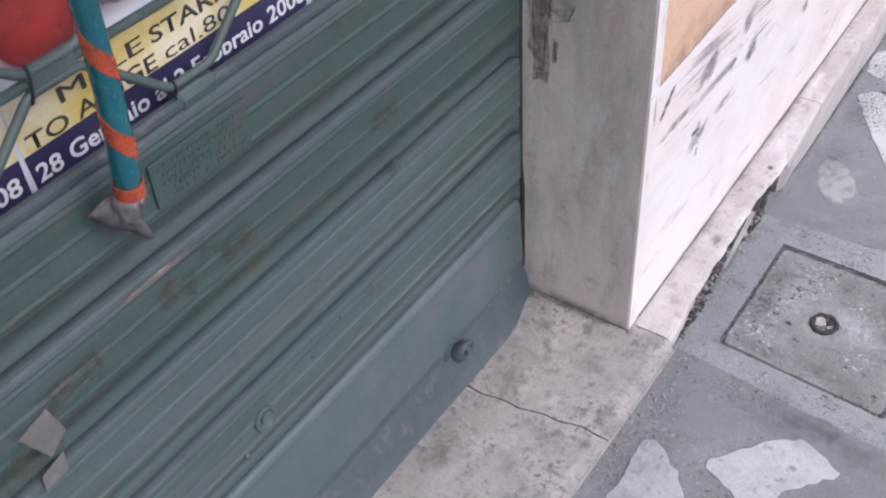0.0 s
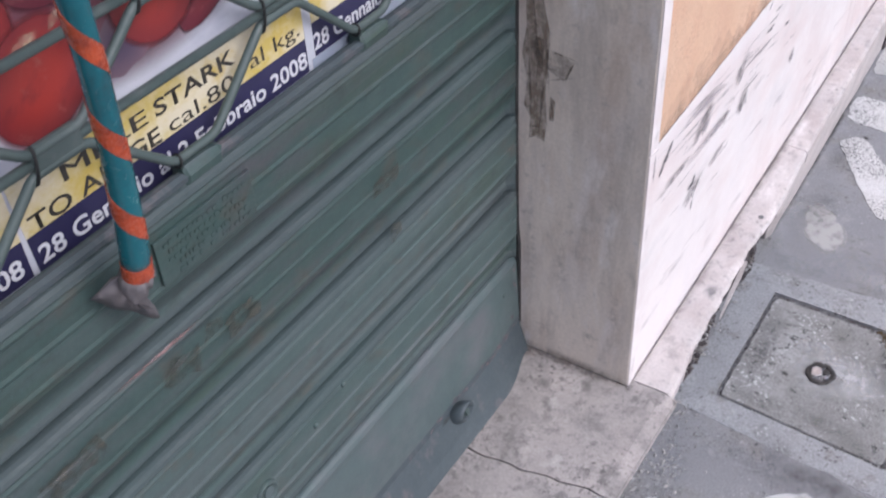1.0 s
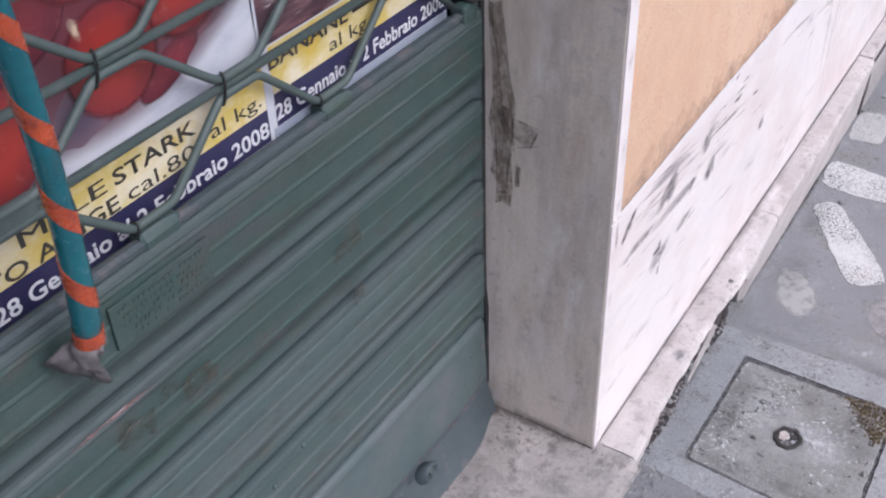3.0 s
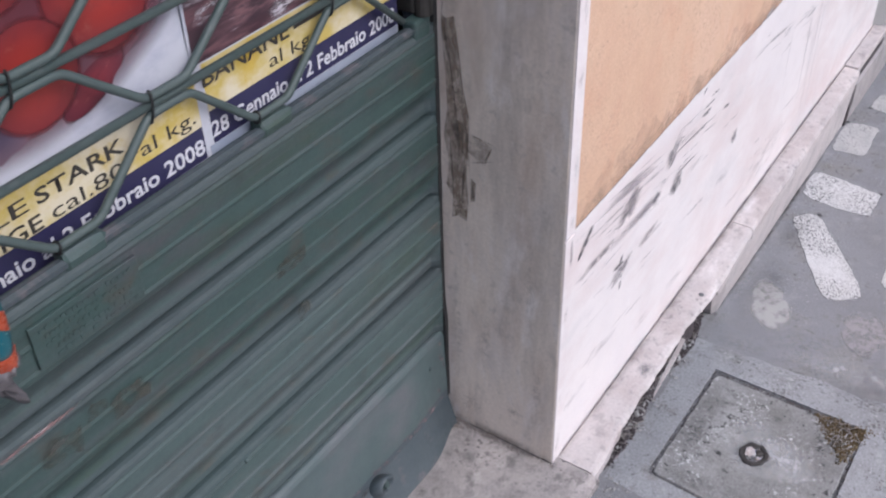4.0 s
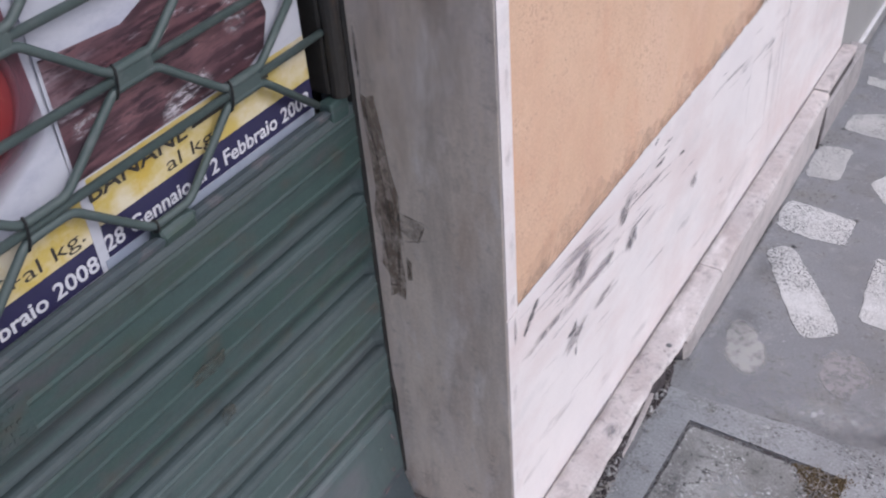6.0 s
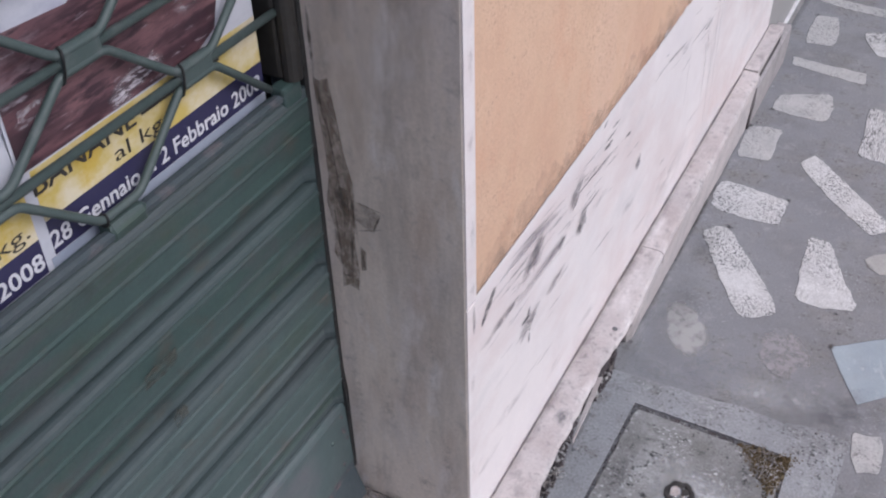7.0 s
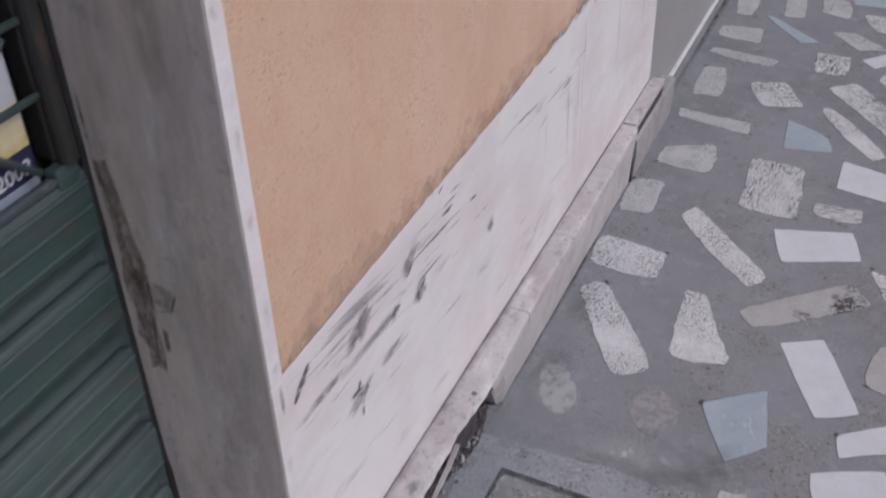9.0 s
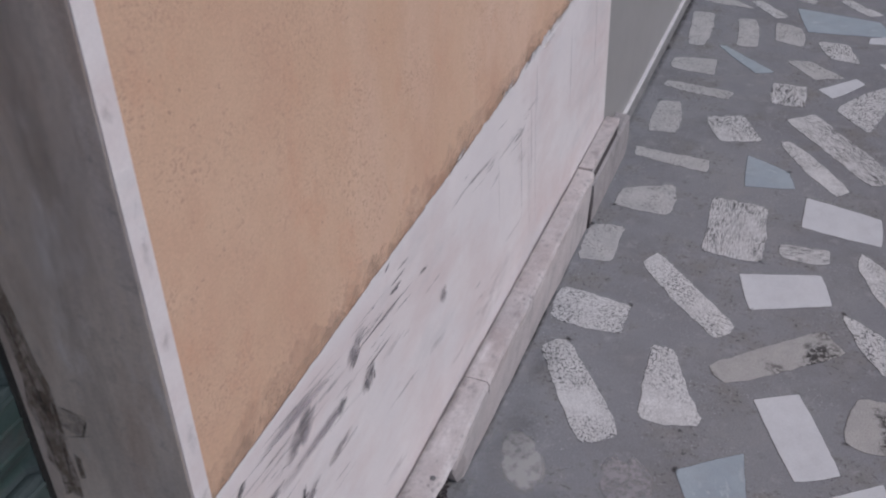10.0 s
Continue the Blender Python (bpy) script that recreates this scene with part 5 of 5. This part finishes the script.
def worn_slab(x0, x1, y0, y1, z0, z1):
    """A square slab with a crumbled outline and rounded upper edge."""
    edge = []
    for (ax, ay), (bx, by) in zip(((x0, y0), (x1, y0), (x1, y1), (x0, y1)), ((x1, y0), (x1, y1), (x0, y1), (x0, y0))):
        for j in range(26):
            u = j / 26
            px, py = ax + (bx - ax) * u, ay + (by - ay) * u
            bite = 0.0016 * noise.noise((px * 60, py * 60, 0)) + 0.0022 * noise.noise((px * 190, py * 190, 3)) - 0.003 * max(0, 1 - min(u, 1 - u) * 26)
            edge.append((px, py, bite))
    mx, my = (x0 + x1) / 2, (y0 + y1) / 2
    ring = lambda inset, z: [(px + (mx - px) / abs(x1 - x0) * 2 * (inset - bite), py + (my - py) / abs(y1 - y0) * 2 * (inset - bite), z) for px, py, bite in edge]
    return loft([[(*askew(p, q), z) for p, q, z in r] for r in (ring(0.0, z0), ring(0.0, z1 - 0.0015), ring(0.0018, z1))])


cover = part("cover", worn_slab(MX0 + 0.0065, MX1 - 0.007, MY0 + 0.006, MY1 - 0.011, 0.0013, 0.0052), COVER, lid, "worn concrete slab")
cx, cy = 0.227, 0.333


def round_rings(levels, wobble, seed, x, y):
    """Rings of a worn round fitting: radius and height, with an uneven outline."""
    return loft([[(x + r * math.cos(a) * (1 + wobble * noise.noise((2 * math.cos(a) + seed, 2 * math.sin(a), 1))), y + r * math.sin(a) * (1 + wobble * noise.noise((2 * math.cos(a), 2 * math.sin(a) + seed, 5))), z) for a in (2 * math.pi * i / 28 for i in range(28))] for r, z in levels])


part("bolt_ring", round_rings(((0.026, 0.0053), (0.0245, 0.0086), (0.0185, 0.0088), (0.0155, 0.0056)), 0.3, 2, cx, cy), RUST, lid, "dark torn iron ring")
part("bolt_socket", round_rings(((0.0165, 0.0052), (0.0165, 0.0058), (0.002, 0.0056)), 0.1, 7, cx, cy), SOILSHADE, lid, "dark hollow round the bolt")
bm = loft([[(cx + p, cy + q, z) for p, q in ((-0.018, 0.007), (-0.014, -0.009), (-0.003, -0.011), (0.004, -0.002), (0.0, 0.008), (-0.009, 0.012))] for z in (0.0054, 0.0092)])
for v in bm.verts:
    if v.co.z > 0.009:
        v.co.z += 0.16 * (v.co.x - cx) + 0.1 * (v.co.y - cy) + 0.002
bmesh.ops.bevel(bm, geom=bm.edges[:], offset=0.0014, segments=2, affect="EDGES", profile=0.5)
part("bolt", bm, STEEL, lid, "shiny worn steel bolt")
part("bolt_chip", round_rings(((0.0045, 0.0054), (0.004, 0.0086), (0.0008, 0.0092)), 0.5, 9, cx + 0.011, cy - 0.006), STEEL, lid, "bright worn spot")
part("bolt_lump", round_rings(((0.007, 0.0054), (0.006, 0.0084), (0.002, 0.0096)), 0.5, 14, cx + 0.008, cy + 0.007), RUST, lid, "dark rusty lump")


# ---- litter, grit and stains on the ground ----
def litter(name, count, inside, size, height, material, label, category, seed, base=0.001):
    bm, rng = bmesh.new(), random.Random(seed)
    n = 0
    while n < count:
        spot = inside(rng)
        if not spot:
            continue
        x, y = spot
        r, turn = rng.uniform(*size), rng.uniform(0, 6.28)
        long, h = r * rng.uniform(1, 2.6), rng.uniform(0.3, 1) * height
        z = base
        pts = []
        for i in range(5):
            a = 2 * math.pi * i / 5 + rng.uniform(-0.4, 0.4)
            p, q = long * math.cos(a), r * math.sin(a)
            pts.append((x + p * math.cos(turn) - q * math.sin(turn), y + p * math.sin(turn) + q * math.cos(turn)))
        lo = [bm.verts.new((a, b, z)) for a, b in pts]
        top = bm.verts.new((x + rng.uniform(-r, r) * 0.4, y + rng.uniform(-r, r) * 0.4, z + h + r * 0.4))
        for i in range(5):
            bm.faces.new((lo[i], lo[(i + 1) % 5], top))
        n += 1
    return tagged(part(name, bm, material), label, category, kind="stuff")


def in_moss(rng):
    u, v = rng.random(), rng.random()
    if u + v > 1:
        u, v = 1 - u, 1 - v
    return 0.285 + u * 0.098 + v * 0.075 + rng.gauss(0, 0.004), 0.487 + u * 0.012 - v * 0.09 + rng.gauss(0, 0.004)


litter("dry_moss", 1100, in_moss, (0.0014, 0.004), 0.008, MOSS, "dry brown moss and leaf litter on the cover's corner", "moss", 3)
HOLLOW = ((0.13, 0.0), (0.18, 0.024), (0.26, 0.027), (0.32, 0.02), (0.38, 0.007), (0.42, 0.004), (0.47, 0.014), (0.53, 0.02), (0.57, 0.016), (0.61, 0.002), (0.65, -0.008))     # how far the hollow reaches out


def in_hollow(rng):
    y = rng.uniform(0.15, 0.64)
    edge = next(p + (q - p) * (y - a) / (b - a) for (a, p), (b, q) in zip(HOLLOW, HOLLOW[1:]) if a <= y <= b) + 0.006 * noise.noise((y * 24, 0, 0)) + rng.gauss(0, 0.0015)
    return -0.02 + rng.random() ** 0.75 * (edge + 0.02), y


def twigs(name, count, inside, label, category, seed):
    """Thin dry stalks and splinters lying across each other."""
    bm, rng = bmesh.new(), random.Random(seed)
    for k in range(count):
        x, y = inside(rng)
        a, half, lift = rng.uniform(0, 6.28), rng.uniform(0.006, 0.02), rng.uniform(0.004, 0.014)
        d = Vector((math.cos(a) * half, math.sin(a) * half, rng.uniform(-0.003, 0.003)))
        mid = Vector((x, y, lift))
        tube([mid - d, mid + Vector((0, 0, rng.uniform(0, 0.003))), mid + d], rng.uniform(0.0004, 0.0011), 5, bm)
    return tagged(part(name, bm, STRAW), label, category, kind="stuff")


litter("rubble", 420, in_hollow, (0.001, 0.0034), 0.007, GRIT, "loose grit and rubble under the broken ledge", "rubble", 4)
litter("soil", 1500, in_hollow, (0.0018, 0.0042), 0.005, SOILSHADE, "dark soil in the hollow under the ledge", "soil", 6)
twigs("dry_straw", 30, in_moss, "pale straw lying in the moss on the cover", "debris", 23)
twigs("dry_stalks", 70, in_hollow, "pale dry stalks and splinters in the hollow under the ledge", "debris", 19)
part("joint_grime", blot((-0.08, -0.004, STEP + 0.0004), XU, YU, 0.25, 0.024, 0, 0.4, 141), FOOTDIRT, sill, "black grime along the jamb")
# this band joins dirt with the shade that falls beside the shutter
part("back_dirt", blot((-0.14, -0.3, STEP + 0.0003), XU, YU, 0.13, 0.9, 0, 0.3, 143), DAMPSHADE, sill, "dirt and painted shade beside the shutter")
litter("corner_clump", 16, lambda rng: (-0.178 + abs(rng.gauss(0, 0.012)), -0.008 - abs(rng.gauss(0, 0.006))), (0.001, 0.0028), 0.005, CLOD, "brown-grey clump of dirt where the shutter meets the jamb", "dirt", 18, STEP)
litter("corner_grit", 170, lambda rng: (-0.188 + abs(rng.gauss(0, 0.075)), -0.001 - abs(rng.gauss(0, 0.004))), (0.0006, 0.0018), 0.0025, CLOD, "brown grit along the jamb's foot", "grit", 12, STEP)
part("foot_joint", blot((0.03, 1.05, 0.0012), (0.0, 1, 0), (1, 0, 0), 0.98, 0.018, 0, 0.15, 413), GRIMESHADE, ledge, "dark joint along the foot")
def in_gap(rng):
    side = rng.randrange(4)
    u = rng.random()
    return askew(*((MX0 + (MX1 - MX0) * u, MY1 - 0.006 + rng.gauss(0, 0.003)), (MX0 + (MX1 - MX0) * u, MY0 + 0.003 + rng.gauss(0, 0.0015)), (MX0 + 0.003 + rng.gauss(0, 0.002), MY0 + (MY1 - MY0) * u), (MX1 - 0.004 + rng.gauss(0, 0.002), MY0 + (MY1 - MY0) * u))[side])


litter("gap_grit", 900, in_gap, (0.0012, 0.003), 0.003, RIMDIRT, "dark grit packed in the gap round the cover", "grit", 8)
for k, (x, y, w, h, turn, m) in enumerate(((0.2, 0.66, 0.16, 0.07, 20, THINLIME), (0.1, 0.6, 0.12, 0.06, 0, THINLIME), (0.075, 0.8, 0.09, 0.2, 0, DAMPSHADE), (0.06, 1.0, 0.07, 0.2, 0, DAMPSHADE), (0.3, 0.1, 0.45, 0.1, 0, DAMPSHADE), 
                                           (0.095, -0.3, 0.09, 0.7, 0, DAMPSHADE), (0.42, 0.64, 0.3, 0.16, 30, DAMPSHADE), (0.3, 0.63, 0.26, 0.08, 8, LIME), (0.5, 0.35, 0.1, 0.4, 0, DAMPSHADE))):
    part("stain", blot((x, y, 0.0018 + 0.0001 * k), XU, YU, w, h, turn, 0.5, 200 + k), m, ground, "damp stain")
for k, (x, y, w, h, turn, m) in enumerate(((0.245, 0.34, 0.15, 0.13, 20, LIME), (0.28, 0.35, 0.15, 0.1, -30, LIME), (0.2, 0.39, 0.09, 0.05, 10, LIME), (0.12, 0.34, 0.06, 0.28, 0, DAMPSHADE), (0.23, 0.22, 0.26, 0.05, 0, DAMPSHADE), (0.227, 0.333, 0.075, 0.07, 0, DAMPSHADE), (0.33, 0.4, 0.1, 0.14, 0, DAMPSHADE))):
    part("stain", blot((x, y, 0.0058 + 0.00008 * k), XU, YU, w, h, turn, 0.4, 230 + k), m, lid, "pale lime stain")

for k, (x, y, w, h, turn) in enumerate(((0.25, 0.62, 0.42, 0.2, 15), (0.42, 0.45, 0.14, 0.3, 10), (0.2, 0.1, 0.4, 0.12, 4), (0.07, -0.12, 0.1, 0.5, 0))):
    part("dirt_specks", blot((x, y, 0.0032 + 0.00008 * k), XU, YU, w, h, turn, 0.5, 260 + k), GRITTY, ground, "dark specks of dirt")
litter("corner_crumbs", 60, lambda rng: (0.075 + rng.gauss(0, 0.016), 0.01 + rng.gauss(0, 0.03)), (0.0008, 0.0032), 0.004, CRUMB, "pale cement crumbs below the sill's corner", "crumbs", 29)
part("cement_smear", blot((0.085, 0.02, 0.0042), XU, YU, 0.05, 0.1, 15, 0.9, 270), THINLIME, ground, "smear of pale cement")
litter("cement_crumbs", 220, lambda rng: (0.035 + abs(rng.gauss(0, 0.03)), rng.uniform(-0.45, 0.16)), (0.0008, 0.0026), 0.003, CRUMB, "pale crumbs of cement below the sill", "crumbs", 15)
litter("gap_crumbs", 70, in_gap, (0.0006, 0.0016), 0.002, CRUMB, "pale crumbs in the gap round the cover", "crumbs", 17, 0.003)
litter("pale_debris", 60, lambda rng: (0.005 + abs(rng.gauss(0, 0.012)), rng.uniform(0.2, 0.56)), (0.0015, 0.004), 0.004, CRUMB, "pale bits of debris under the ledge", "debris", 16, 0.005)

# ---- pieces of marble set in the pavement ----
CHIPS = []


def chip(kind, x, y, long, wide, turn, lean, flare):
    """A broken piece of stone: its middle, length, width, turn in degrees, lean and flare of its outline."""
    k = len(CHIPS)
    if kind == "faded_stone":
        part("stone_piece", blot((x, y, 0.0013), XU, YU, long * 1.12, wide * 1.2, turn, 0.45, 317 + k), FADED if x < 0.2 else FAINTSTONE, ground, "faint worn stone half under the mortar")
        CHIPS.append((x, y, max(long, wide)))
        return
    rng, bm = random.Random(300 + k), bmesh.new()
    corner = [Vector((a * long / 2 + b * lean / 2, b * wide / 2 + a * b * flare)) for a, b in ((-1, -1), (1, -1), (1, 1), (-1, 1))]
    w = {"white_marble": 0.0014, "blue_marble": 0.0016, "rough_white": 0.008}.get(kind, 0.0042)
    out = []
    for i in range(4):
        p, q = corner[i], corner[(i + 1) % 4]
        away = Vector((q.y - p.y, p.x - q.x)).normalized()
        n = max(3, int((q - p).length / 0.016))
        cut = rng.uniform(0.008, 0.025) if w < 0.003 else rng.uniform(0.03, 0.09)
        bow = rng.uniform(-0.3, 1.0) * w * 1.3
        for j in range(n + 1):
            u = cut + (1 - 2 * cut) * j / n
            out.append(p.lerp(q, u) + away * (bow * math.sin(math.pi * u) * 2 + rng.uniform(-w, w) * 0.6))
    mid = sum(out, Vector((0, 0))) / len(out)
    rings = []
    for z, inset in ((0.0004, -0.0016), (0.0007, 0.0), (0.0013, 0.0012)):
        rings.append([bm.verts.new((*(p + (mid - p).normalized() * inset), z)) for p in out])
    m = len(out)
    for a, b in zip(rings, rings[1:]):
        for i in range(m):
            bm.faces.new((a[i], a[(i + 1) % m], b[(i + 1) % m], b[i]))
    for f in bm.faces:
        f.material_index = 1 if f.calc_center_median().z < 0.0006 else 0
    bm.faces.new(rings[-1])
    ob = part("stone_piece", bm, CHIP[kind], ground)
    ob.data.materials.append(RIMDIRT)
    ob.location, ob.rotation_euler = (x, y, 0.0), (0, 0, radians(turn))
    CHIPS.append((x, y, max(long, wide)))
    if x < 0.9 and 0.5 < y < 2.2 and rng.random() < 0.7:
        a = radians(turn)
        c = rng.choice(corner) * 1.0
        spot = (x + c.x * math.cos(a) - c.y * math.sin(a), y + c.x * math.sin(a) + c.y * math.cos(a), 0.0016 + 0.00001 * k)
        part("corner_dirt", blot(spot, XU, YU, rng.uniform(0.014, 0.03), rng.uniform(0.008, 0.018), rng.uniform(0, 180), 0.5, 500 + k), GRIMESHADE, ground, "dark dirt at a stone's corner")


chip("worn_stone", 0.066, 2.458, 0.126, 0.093, 3, -0.006, 0.008)
chip("worn_stone", 0.105, 2.304, 0.198, 0.043, -7, 0.003, 0.003)
chip("worn_stone", 0.057, 2.113, 0.183, 0.069, -85, -0.003, 0.004)
chip("travertine", 0.247, 2.104, 0.141, 0.103, -62, 0.016, 0.002)
chip("worn_stone", 0.121, 1.891, 0.199, 0.054, -6, -0.011, 0.005)
chip("worn_stone", 0.104, 1.680, 0.131, 0.111, 12, 0.018, 0.015)
chip("worn_stone", 0.055, 1.458, 0.149, 0.080, -87, -0.009, 0.000)
chip("worn_stone", 0.027, 2.731, 0.263, 0.060, -84, 0.002, -0.004)
chip("blue_marble", 0.198, 2.545, 0.213, 0.035, -44, 0.019, 0.009)
chip("worn_stone", 0.175, 2.745, 0.212, 0.061, -81, 0.006, 0.001)
chip("worn_stone", 0.303, 2.765, 0.139, 0.083, -83, 0.036, 0.000)
chip("travertine", 0.212, 2.952, 0.151, 0.041, -47, 0.009, 0.003)
chip("blue_marble", 0.462, 2.895, 0.265, 0.143, 0, -0.055, -0.018)
chip("travertine", 0.469, 2.682, 0.132, 0.079, -68, 0.038, -0.003)
chip("worn_stone", 0.409, 2.534, 0.140, 0.075, -43, 0.036, 0.005)
chip("ribbed_travertine", 0.360, 2.351, 0.130, 0.095, -86, 0.005, -0.002)
chip("white_marble", 0.502, 2.444, 0.141, 0.051, 52, 0.007, -0.006)
chip("travertine", 0.585, 2.348, 0.219, 0.092, 68, 0.071, -0.022)
chip("ribbed_travertine", 0.531, 2.087, 0.369, 0.097, -49, -0.002, -0.001)
chip("travertine", 0.477, 1.962, 0.272, 0.038, -51, -0.005, 0.003)
chip("blue_marble", 0.375, 1.888, 0.117, 0.112, -6, -0.034, -0.020)
chip("ribbed_travertine", 0.337, 1.622, 0.236, 0.132, -85, 0.014, -0.000)
chip("white_marble", 0.571, 1.729, 0.183, 0.122, -10, -0.028, -0.005)
chip("ribbed_travertine", 0.507, 1.570, 0.104, 0.056, 5, -0.003, 0.000)
chip("travertine", 0.500, 3.049, 0.142, 0.041, -43, 0.015, 0.004)
chip("white_marble", 0.591, 2.810, 0.097, 0.058, 18, 0.016, 0.008)
chip("white_marble", 0.625, 2.609, 0.080, 0.029, -46, 0.010, 0.004)
chip("travertine", 0.102, 1.204, 0.159, 0.106, -4, -0.014, -0.003)
chip("travertine", 0.281, 1.333, 0.298, 0.060, -45, -0.015, 0.001)
chip("white_marble", 0.483, 1.415, 0.179, 0.119, 21, 0.004, -0.005)
chip("travertine", 0.675, 1.516, 0.170, 0.062, -54, -0.048, 0.012)
chip("pink_stone", 0.500, 1.186, 0.277, 0.072, 221, 0.000, -0.004)
chip("travertine", 0.142, 0.957, 0.286, 0.073, -55, -0.004, 0.005)
chip("travertine", 0.306, 1.035, 0.218, 0.086, -74, 0.012, 0.020)
chip("white_marble", 0.564, 0.975, 0.213, 0.090, -62, -0.002, -0.001)
chip("blue_marble", 0.454, 0.785, 0.149, 0.108, -69, -0.040, -0.012)
chip("travertine", 0.670, 1.299, 0.155, 0.052, -46, -0.037, 0.017)
chip("pink_stone", 0.697, 1.053, 0.132, 0.081, -90, -0.003, 0.005)
chip("faded_stone", 0.104, 0.736, 0.150, 0.074, -62, -0.019, 0.006)
chip("faded_stone", 0.296, 0.752, 0.125, 0.083, -68, -0.004, 0.000)
chip("white_marble", 0.682, 0.838, 0.128, 0.062, 34, 0.020, 0.004)
chip("white_marble", 0.667, 0.704, 0.131, 0.087, 16, 0.002, 0.011)
chip("white_marble", 0.609, 0.563, 0.094, 0.084, -76, -0.023, 0.008)
chip("worn_stone", 0.490, 0.572, 0.093, 0.042, -80, -0.006, -0.003)
chip("rough_white", 0.111, -0.123, 0.128, 0.078, -69, -0.002, 0.026)
chip("rough_white", 0.271, -0.008, 0.170, 0.094, 52, -0.019, -0.003)
chip("worn_stone", 0.084, 2.961, 0.114, 0.045, -22, 0.062, -0.012)

# the pavement goes on in the same manner past what is placed above
rng = random.Random(21)
tries = 0
while len(CHIPS) < 260 and tries < 6000:
    tries += 1
    x, y = rng.uniform(0.15, 2.4), rng.uniform(-1.6, 4.4)
    if x < 0.78 and y > -0.15 and y < 3.1:
        continue
    long = rng.uniform(0.09, 0.24)
    wide = min(long, rng.uniform(0.05, 0.13))
    if any((x - a) ** 2 + (y - b) ** 2 < ((long + c) * 0.46 + 0.025) ** 2 for a, b, c in CHIPS):
        continue
    chip(rng.choice(("travertine", "travertine", "white_marble", "pink_stone", "worn_stone", "blue_marble")), x, y, long, wide, rng.uniform(0, 180), rng.uniform(-0.03, 0.03), rng.uniform(-0.012, 0.012))
